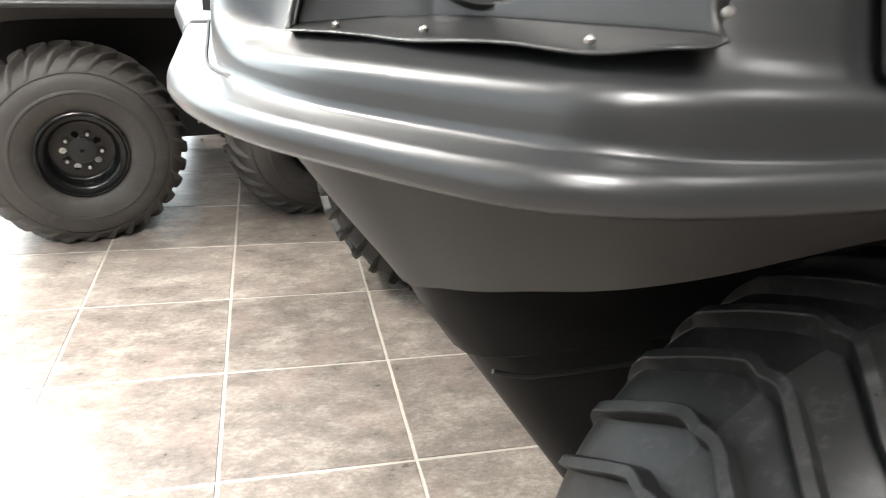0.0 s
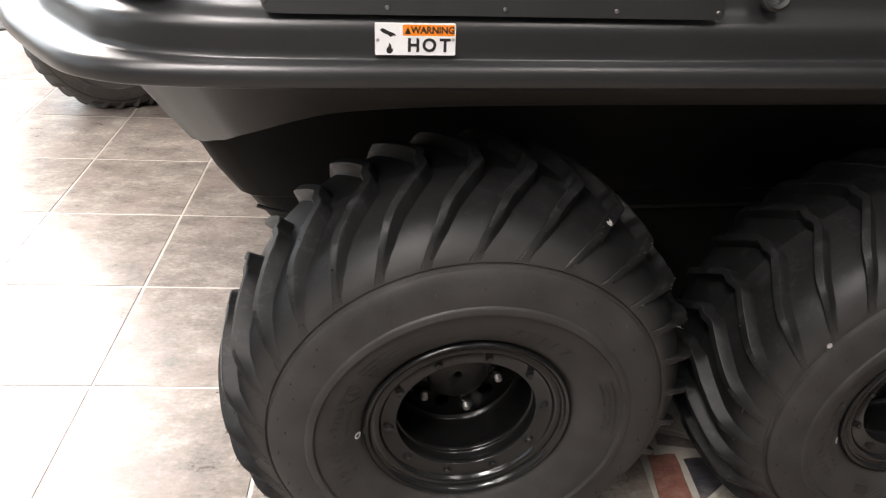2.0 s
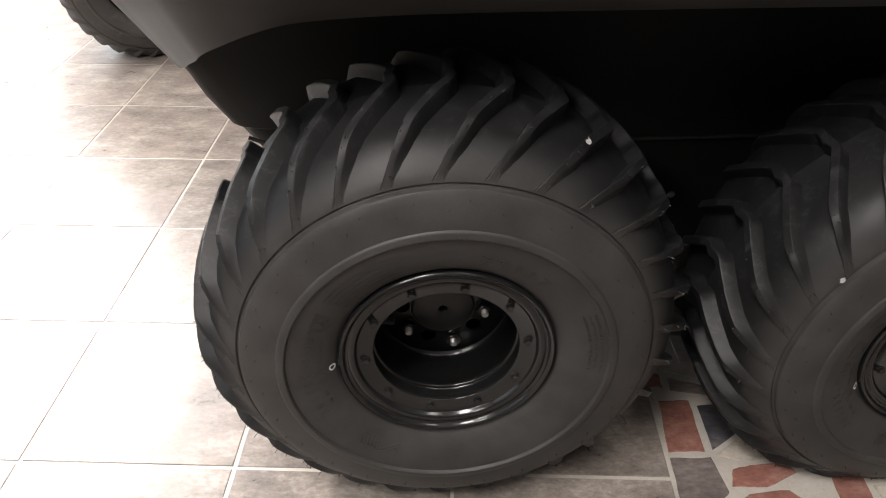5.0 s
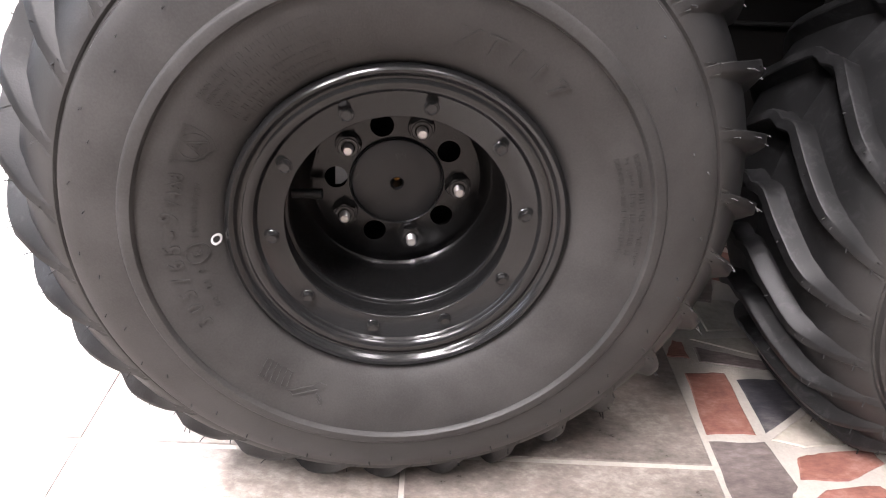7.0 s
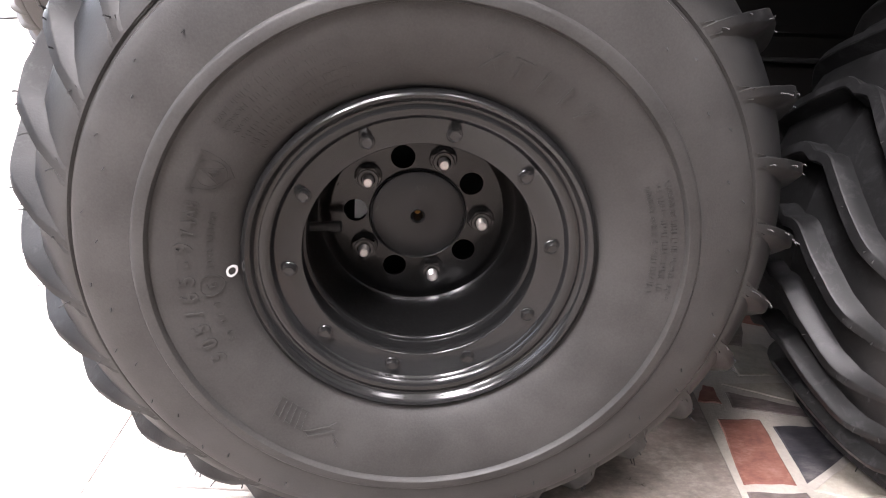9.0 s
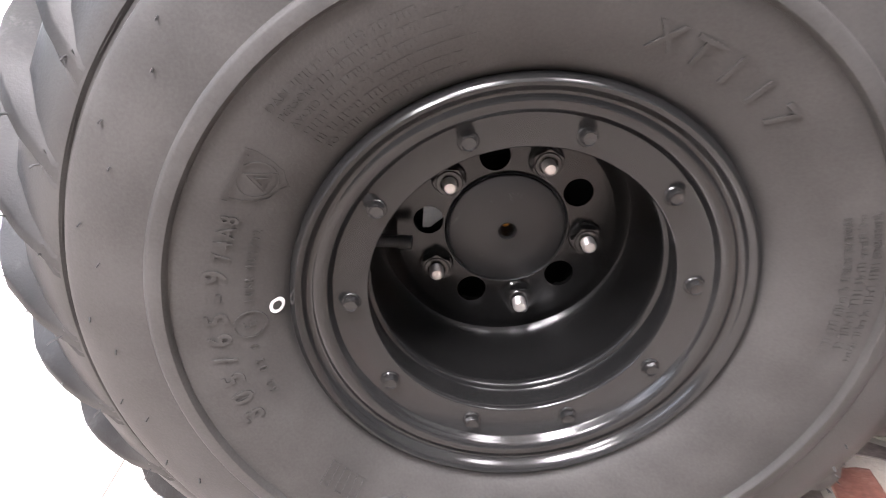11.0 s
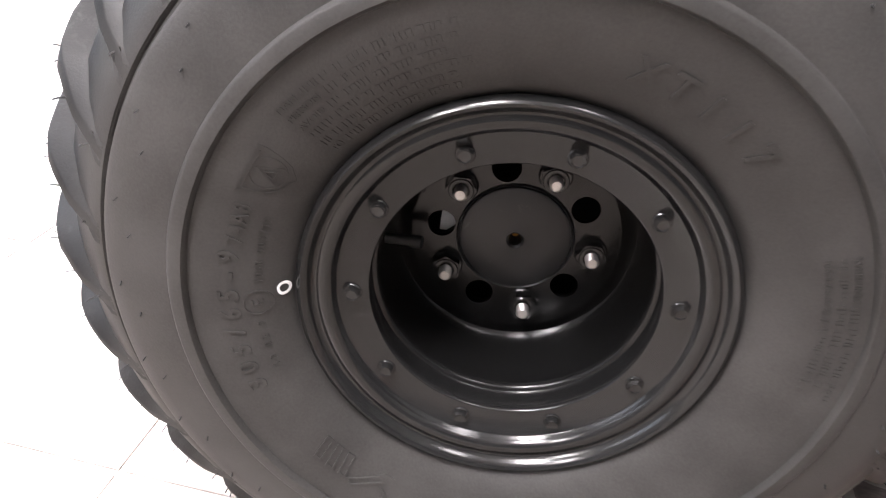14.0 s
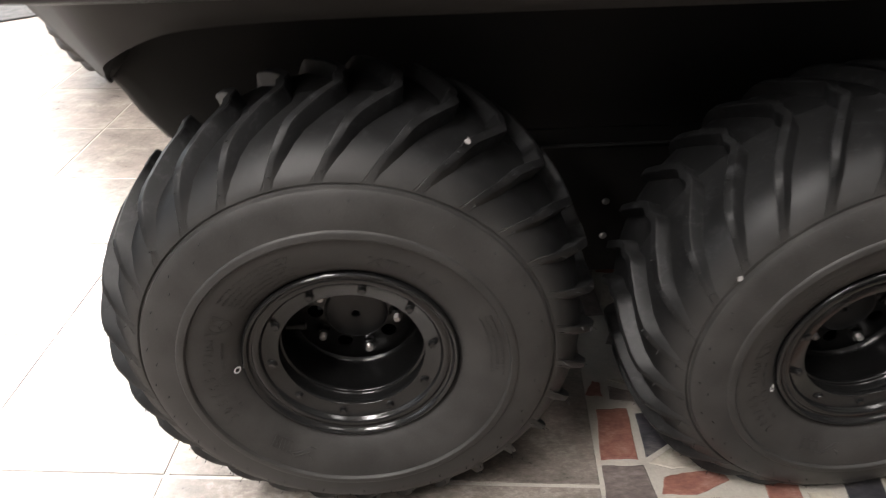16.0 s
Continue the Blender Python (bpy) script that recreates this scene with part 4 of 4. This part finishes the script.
def pocket_point(u, t):
    """The moulded lamp pocket, u from its inner end to the bow, t over its floor (to 0.3) and up its walls."""
    ids = [i for i in range(len(RAIL) - 1) if RAIL[i + 1].x > POCKET_LEFT and RAIL[i].x < POCKET]
    up = max(0.0, (t - 0.3) / 0.7)
    first, last = ids[0] - 1.2 - 4.6 * up, ids[-1] + 1.25
    s = first + (last - first) * u
    body = along_rail(s, SHOULDER).lerp(along_rail(s, SHOULDER + 1), up)
    out = inward(min(int(s + 0.5), len(RAIL) - 1))
    k = min(u, 0.9999) * (len(LIP) - 1)
    edge = LIP[int(k)].lerp(LIP[int(k) + 1], k - int(k))
    edge.z = pocket_floor(edge) + 0.001 - 0.0012 * math.sin(u * 17.0 + 0.6) * (1 - ease(t, 0.0, 0.15)) - 0.0008 * (1 - ease(t, 0.0, 0.02))
    lip = edge.lerp(body - out * 0.003, ease(up, 0.0, 0.12))
    back = POCKET_ENDS[0].lerp(POCKET_CORNER, u / 0.64) if u < 0.64 else POCKET_CORNER.lerp(POCKET_ENDS[1], (u - 0.64) / 0.36)
    back.z = pocket_floor(back) + 0.003
    # a soft corner at the back, hollowed higher up for the lamp
    near = math.exp(-((u - 0.64) / 0.09) ** 2)
    rise = 0.112 * up
    wall_at = back + Vector((0.10, 0.31 + 0.25 * ease(u, 0.6, 0.8), 1.0)) * rise + Vector((-0.3, -0.95, 0)) * (0.010 * near * (1 - up)) + Vector((0.25, 0.97, 0)) * (0.05 * ease(up, 0.25, 0.7) * math.exp(-((u - 0.58) / 0.16) ** 2))
    inner = lip.lerp(back, t / 0.3) if up == 0 else wall_at
    if up == 0:
        inner = inner.lerp(wall_at, ease(t, 0.2, 0.3))
    held = ease(u, 0.0, 0.025) * (1 - ease(u, 0.965, 1.0))
    return lip.lerp(inner, held), out


def pocket_surface():
    levels = [0.0, 0.012, 0.03, 0.06, 0.1, 0.15, 0.2, 0.24, 0.27, 0.29, 0.3, 0.31, 0.33, 0.36] + [0.38 + 0.02 * k for k in range(32)]
    wide, tall, v, f = 160, len(levels) - 1, [], []
    for c in range(wide + 1):
        v += [tuple(pocket_point(c / wide, t)[0]) for t in levels]
    axis = LAMP.to_3x3() @ Vector((0, 1, 0))

    def from_axis(p):
        off = Vector(p) - LAMP.translation
        return off - axis * off.dot(axis)

    for c in range(wide):
        for k in range(tall):
            q = [c * (tall + 1) + k, (c + 1) * (tall + 1) + k, (c + 1) * (tall + 1) + k + 1, c * (tall + 1) + k + 1]
            if max(from_axis(v[j]).length for j in q) > 0.062:
                f.append(q)
    # draw the rim of the lamp's hole to a true circle
    for j in {j for q in f for j in q}:
        away = from_axis(v[j])
        if away.length < 0.062:
            v[j] = tuple(Vector(v[j]) + away * (0.062 / away.length - 1))
    return v, f


def warning_label(car):
    """The white and orange label riveted below the vent."""
    lay = lambda u, v, h: (u, 0.0535 - (v - 0.7315) * -0.14 - 0.0035 - h, v)
    card = part("warning_label", prism(rounded(-0.113, -0.036, 0.7312, 0.7600, 0.0012), lay, -0.002, 0.0012), WHITE, car, "white and orange rectangular warning label", smooth=False)
    part("orange_band", prism([(-0.0868, 0.7492), (-0.0372, 0.7492), (-0.0372, 0.7590), (-0.0868, 0.7590)], lay, 0.0012, 0.0014), ORANGE, card, smooth=False)
    for name, lettered, u, w in (("hot_text", spaced("HOT", 0.0168, 0.0152, 0.0001, 1.0, 0.0006), -0.0612, 0.7400), ("warning_text", lettering("WARNING", 0.0086, 0.0001, 1.0, 0.0003), -0.0580, 0.7541)):
        part(name, ([lay(u + x, w + y, 0.00155 + max(0, z)) for x, y, z in lettered[0]], lettered[1]), INK, card, smooth=False)
    part("warning_triangle", prism([(-0.0850, 0.7508), (-0.0790, 0.7508), (-0.0820, 0.7572)], lay, 0.0014, 0.0016), INK, card, smooth=False)
    flame = [(-0.1010, 0.7328), (-0.0985, 0.7325), (-0.0962, 0.7345), (-0.0958, 0.7378), (-0.0972, 0.7368), (-0.0978, 0.7402), (-0.0998, 0.7432), (-0.1000, 0.7395), (-0.1018, 0.7378), (-0.1024, 0.7350)]
    part("flame_sign", prism(flame, lay, 0.0012, 0.0014), INK, card, smooth=False)
    pointer = [(-0.1085, 0.7540), (-0.1060, 0.7560), (-0.1010, 0.7535), (-0.0945, 0.7510), (-0.0930, 0.7492), (-0.0965, 0.7488), (-0.0985, 0.7476), (-0.1010, 0.7500), (-0.1050, 0.7512)]
    part("gesture_sign", prism(pointer, lay, 0.0012, 0.0014), INK, card, smooth=False)
    for x in (-0.1105, -0.0385):
        part("rivet", moved(disc(0.0017, -0.0012, 0.001, 10, 0.0004), Matrix.Translation(lay(x, 0.7452 if x < -0.1 else 0.7462, 0.0012))), ZINC, card)


def build_vehicle(label, beadlock):
    car = empty("amphibious_vehicle")
    tagged(car, label, "amphibious vehicle")
    body = part("upper_body", upper_body(), PLASTIC, car, "dark grey moulded plastic upper body with a gunwale rim", angle=60)
    body.modifiers.new("wall", "SOLIDIFY").thickness = 0.003
    bow = part("bow_flare", flare(), BOW, car, "dark grey plastic bow under the gunwale", angle=60)
    tub = part("hull", hull(0.12 if beadlock else 0.215), HULL, car, "dull black lower hull with wheel arches", angle=30)
    one = seam()
    part("hull_seam", one, RUBBER_BLACK, car, "black rubber seam round the hull")
    part("hull_seam", ([(x, 2 * HALF - y, z) for x, y, z in one[0]], one[1]), RUBBER_BLACK, car, "black rubber seam round the hull")
    # side vent
    plate = part("vent_panel", vent_plate(), PANEL, car, "matt black sheet-metal vent panel", smooth=False)
    for poly in OPENINGS:
        tagged(part("vent_mesh", vent_mesh(poly), PANEL, plate, "black expanded metal mesh", smooth=False), kind="stuff")
    first = None
    for x in (-0.2125, -0.101, 0.012, 0.123, 0.2295):
        at = Matrix.Translation(panel_place(x, 0.7722 if x > -0.2 else 0.777, 0.0024)) @ Matrix.Rotation(radians(-20), 4, "X")
        if first is None:
            first = part("screw", screw_head(0.0023), SCREW, plate, "bright pan-head screw")
            first.matrix_basis = at
        else:
            copy_thing(first, at)
    bay = joined(box(-0.23, 0.25, 0.30, 0.302, 0.74, 0.93), box(-0.23, 0.25, 0.10, 0.30, 0.738, 0.74), box(-0.232, -0.23, 0.10, 0.30, 0.74, 0.93), box(0.25, 0.252, 0.10, 0.30, 0.74, 0.93))
    part("engine_bay", bay, HULL, car, "black engine bay behind the vent", smooth=False)
    radiator = part("radiator", joined(box(0.04, 0.052, 0.145, 0.18, 0.75, 0.91)), PANEL, car, "black finned radiator behind the vent", smooth=False)
    part("tank", box(0.20, 0.212, 0.145, 0.18, 0.75, 0.91), PANEL, radiator, smooth=False)
    fin = mesh_of("fin", *box(0, 0.0012, 0.150, 0.17, 0.755, 0.90), PANEL, False)
    for k in range(34):
        ob = new("fin", fin)
        ob.parent, ob.location = radiator, (0.055 + k * 0.0042, 0, 0)
    part("hose", tube([(-0.147, 0.14, 0.75), (-0.146, 0.138, 0.82), (-0.14, 0.14, 0.92)], 0.004, 8), EXHAUST, car, "thin grey pipe behind the vent")
    part("spring", moved(coil(0, 0, 0, 0.06, 0.0022, 26), Matrix.Translation((-0.0089, 0.0700, 0.8056)) @ Matrix.Rotation(radians(-19.8), 4, "X") @ Matrix.Rotation(radians(5), 4, "Y")), ZINC, car, "thin bright coil spring")
    pipe = [(0.0222, -0.045), (0.0238, -0.0472), (0.0255, -0.045), (0.0255, 0.16), (0.0222, 0.16)]
    tail = part("exhaust_pipe", lathe(pipe, 48, True), EXHAUST, car, "short brushed steel exhaust tail pipe", angle=50)
    tail.matrix_basis = Matrix.Translation((-0.055, 0.098, 0.8610)) @ Matrix.Rotation(radians(-26), 4, "Z") @ Matrix.Rotation(radians(6), 4, "X")
    # lamp pocket in the bow
    pocket = part("lamp_pocket", pocket_surface(), INSERT, car, "black moulded lamp pocket in the bow", angle=70)
    pocket.modifiers.new("sheet", "SOLIDIFY").thickness = 0.0014
    head = None
    for at, turn, lean in (((-0.306, 0.0815, 0.798), -18, -18), ((-0.357, 0.124, 0.7775), 0, -84), ((-0.415, 0.240, 0.7665), 0, -84), ((-0.458, 0.325, 0.7580), 0, -84), ((-0.484, 0.400, 0.780), -40, -18)):
        at = Matrix.Translation(at) @ Matrix.Rotation(radians(turn), 4, "Z") @ Matrix.Rotation(radians(lean), 4, "X")
        if head is None:
            head = part("rivet", screw_head(0.0030), SCREW, pocket, "bright rivet with a washer")
            head.matrix_basis = at
        else:
            copy_thing(head, at)
    lamp = part("headlamp", lathe([(0.066, 0.05), (0.066, -0.006), (0.063, -0.011), (0.059, -0.007), (0.057, 0.012), (0.055, 0.07), (0.040, 0.110), (0.0001, 0.125)], 48), HULL, car, "round black headlamp bezel in the pocket")
    lamp.matrix_basis = LAMP
    line = [p + Vector((0, 0, 0.7063)) for p in smooth_line([(-0.507, 0.345), (-0.527, 0.385), (-0.543, 0.420), (-0.550, 0.455), (-0.550, 0.52), (-0.546, 0.62), (-0.542, HALF)], 6)]
    part("ledge_bead", tube(line, 0.0017, 6), RUBBER_BLACK, car, "thin dark bead along the ledge")
    part("trim_strip", box(-0.550, -0.543, 0.517, 0.529, 0.745, 0.95, 0.002), RUBBER_BLACK, car, "black rubber strip on the bow", smooth=False)
    # grommet beside the vent
    part("grommet", moved(lathe([(0.0001, 0.004), (0.007, 0.002), (0.009, -0.003), (0.013, -0.005), (0.016, -0.002), (0.016, 0.004)], 24), Matrix.Translation(panel_place(0.292, 0.789, 0.0)) @ Matrix.Rotation(radians(-20), 4, "X")), RUBBER_BLACK, car, "black round rubber grommet")
    if beadlock:
        warning_label(car)
    # brackets on the hull between the wheels
    for x, y, z in ((0.396, 0.362, 0.271), (0.398, 0.362, 0.203)):
        part("hull_bolt", moved(screw_head(0.006), Matrix.Translation((x, 0.362, z))), ZINC, car, "bright bolt in the hull side")
    # each kind of wheel, with those that stand behind it on the same side
    rows = ((-0.001, 0.0, AXLE, (1.985,)), (0.657, SECOND, 0.259, (1.315,))) if beadlock else ((-0.001, 0.0, AXLE, (1.48,)), (0.74, SECOND, AXLE, ()))
    for x, turn, axle, beyond in rows:
        wheel = build_wheel(car, beadlock, turn, axle)
        wheel.matrix_basis = pose(x, 0, axle, 0, -turn, 0)
        copy_thing(wheel, pose(x, 2 * HALF, axle, 0, turn, 180))
        for far_x in beyond:
            copy_thing(wheel, pose(far_x, 0, axle, 0, -turn, 0))
            copy_thing(wheel, pose(far_x, 2 * HALF, axle, 0, turn, 180))
    return car


build_vehicle("dark grey amphibious all-terrain vehicle with chevron tyres", True)

neighbour = build_vehicle("dusty dark grey amphibious vehicle parked alongside", False)
neighbour.matrix_basis = pose(-0.858, 1.735, 0, 0, 0, 8.8) @ Matrix.Scale(0.862, 4)

# ---- things further off ----
mat_piece = moved(box(-0.75, 0.75, 0, 0.66, 0, 0.008, 0.004), pose(-1.77, 2.494, 0.0003, 0, 0, 28.7))
tagged(part("floor_mat", mat_piece, CARPET, None, smooth=False), "flat grey carpet mat lying on the tiles", "mat")
stand = empty("display_stand")
stand.location = (-1.82, 3.56, 0)
tagged(stand, "display stand with a dark post on a white base board", "display stand")
part("base_board", moved(box(-0.36, 0.36, -0.36, 0.36, 0.0, 0.012, 0.002), pose(0, 0, 0, 0, 0, 42)), CARD, stand, "white square base board", smooth=False)
part("post", box(-0.043, 0.043, -0.03, 0.03, 0.012, 1.5), PANEL, stand, "dark grey upright post", smooth=False)
part("ski", tube([(-0.9, 0.1, 0.03), (-0.5, 0.08, 0.035), (-0.36, 0.06, 0.07), (-0.28, 0.05, 0.13)], 0.02, 8), RUBBER_BLACK, stand, "black curved runner tip")
decal = empty("floor_decal")
decal.location = (-1.80, 2.30, 0.0006)
tagged(decal, "red oval floor decal with white marks", "decal")
part("oval", prism([(0.12 * math.cos(math.tau * k / 32), 0.075 * math.sin(math.tau * k / 32)) for k in range(32)], lambda u, v, h: (u, v, h), 0, 0.0012), RED_INK, decal, smooth=False)
for x in (-0.05, 0.0, 0.05):
    part("white_bar", prism([(x - 0.015, -0.03), (x + 0.012, -0.03), (x + 0.018, 0.03), (x - 0.009, 0.03)], lambda u, v, h: (u, v, h), 0.0012, 0.0018), WHITE, decal, smooth=False)

# ---- floor pieces ----
TURN, PITCH, DEEP, ORIGIN = radians(5.0), 0.3262, 0.311, Vector((-0.584, 0.711, 0))
ACROSS, ALONG = Vector((math.cos(TURN), -math.sin(TURN), 0)), Vector((math.sin(TURN), math.cos(TURN), 0))
rnd = random.Random(4)
TILES = []
for k in range(3):
    g = 0.0028
    TILES.append(mesh_of("tile", *box(-PITCH / 2 + g, PITCH / 2 - g, -DEEP / 2 + g, DEEP / 2 - g, -0.01, 0.0, 0.0012), TILE, False))
far = []
count = 0
for a in range(-14, 24):
    for b in range(-18, 24):
        if 3 <= a <= 5:
            continue
        at = ORIGIN + ACROSS * PITCH * (a + 0.5) + ALONG * DEEP * (b + 0.5)
        if not (WEST < at.x + 0.02 and at.x - 0.02 < EAST and SOUTH < at.y + 0.02 and at.y - 0.02 < NORTH):
            continue
        m = Matrix.Translation(at + Vector((0, 0, rnd.uniform(-0.0004, 0.0)))) @ Matrix.Rotation(-TURN + rnd.choice((0, 1)) * math.pi + rnd.uniform(-0.004, 0.004), 4, "Z")
        if -2.4 < at.x < 0.8 and -0.7 < at.y < 3.4 and count < 300:
            ob = new("tile", TILES[count % 3])
            ob.parent, ob.matrix_basis = floor, m
            count += 1
        else:
            far.append(moved((box(-PITCH / 2 + g, PITCH / 2 - g, -DEEP / 2 + g, DEEP / 2 - g, -0.01, 0.0, 0.0012)), m))
tagged(part("far_tiles", joined(*far), TILE, floor, smooth=False), kind="stuff")


def stone(poly, mat, rise=0.0):
    """A paving stone with slightly broken edges."""
    worn = []
    for i, (x, y) in enumerate(poly):
        u, w = poly[(i + 1) % len(poly)]
        for k in range(4):
            worn.append((x + (u - x) * k / 4 + rnd.uniform(-0.0011, 0.0011), y + (w - y) * k / 4 + rnd.uniform(-0.0011, 0.0011)))
    poly = worn
    v, f = prism(poly, lambda u, v, h: (u, v, h), -0.01, -0.001 + rise)
    n = len(poly)
    c = (sum(p[0] for p in poly) / n, sum(p[1] for p in poly) / n)
    v += [(c[0] + (p[0] - c[0]) * 0.955, c[1] + (p[1] - c[1]) * 0.955, rise) for p in poly]
    f = [q for q in f if q != list(range(n, 2 * n))] + [list(range(2 * n, 3 * n))] + [[n + i, n + (i + 1) % n, 2 * n + (i + 1) % n, 2 * n + i] for i in range(n)]
    ob = part("paving_stone", (v, f), mat, floor, smooth=False)
    return ob


for poly, mat in (
    ([(0.361, 0.156), (0.411, 0.155), (0.403, 0.052), (0.346, 0.054)], BRICK_RED),
    ([(0.422, 0.143), (0.472, 0.142), (0.480, 0.095), (0.415, 0.053)], STONE_DARK),
    ([(0.417, 0.044), (0.483, 0.087), (0.545, 0.062), (0.495, 0.034), (0.448, 0.032)], STONE_CREAM),
    ([(0.350, 0.188), (0.368, 0.221), (0.379, 0.214), (0.378, 0.184)], BRICK_RED),
    ([(0.392, 0.206), (0.470, 0.176), (0.515, 0.150), (0.388, 0.176)], STONE_GREY),
    ([(0.393, 0.223), (0.500, 0.224), (0.525, 0.166), (0.470, 0.186)], STONE_CREAM),
    ([(0.425, 0.240), (0.510, 0.240), (0.490, 0.310), (0.428, 0.315)], STONE_CREAM),
    ([(0.336, -0.035), (0.345, 0.043), (0.408, 0.040), (0.412, -0.02), (0.395, -0.04)], STONE_GREY),
    ([(0.421, -0.012), (0.432, 0.018), (0.470, 0.024), (0.520, 0.026), (0.525, 0.005), (0.470, -0.016)], BRICK_RED),
    ([(0.400, -0.050), (0.440, -0.026), (0.500, -0.022), (0.530, -0.06), (0.47, -0.085), (0.41, -0.08)], BRICK_RED),
):
    stone(poly, mat)
kinds = (BRICK_RED, STONE_DARK, STONE_GREY, STONE_CREAM)
distant = {m: [] for m in kinds}
for b in range(-26, 66):
    for a in range(16):
        at = ORIGIN + ACROSS * (PITCH * 3 + 0.03 + a * 0.058) + ALONG * (-1.55 + b * 0.114 + 0.03 * math.sin(a * 2.1))
        if (at.x < 0.56 and -0.095 < at.y < 0.335) or not SOUTH + 0.06 < at.y < NORTH - 0.06:
            continue
        w, h = 0.024 * rnd.uniform(0.85, 1.05), 0.05 * rnd.uniform(0.85, 1.05)
        spin = rnd.uniform(-0.25, 0.25)
        poly = []
        for x, y in ((-w, -h), (w, -h), (w, h), (-w, h)):
            x, y = x + rnd.uniform(-0.006, 0.004), y + rnd.uniform(-0.008, 0.004)
            q = at + ACROSS * (x * math.cos(spin) - y * math.sin(spin)) + ALONG * (x * math.sin(spin) + y * math.cos(spin))
            poly.append((q.x, q.y))
        mat = rnd.choice(kinds)
        if 0.3 < at.x < 1.0 and -0.5 < at.y < 0.9:
            stone(poly, mat)
        else:
            distant[mat].append(prism(poly, lambda u, v, h: (u, v, h), -0.01, 0.0))
for m, some in distant.items():
    tagged(part("far_paving", joined(*some), m, floor, smooth=False), kind="stuff")
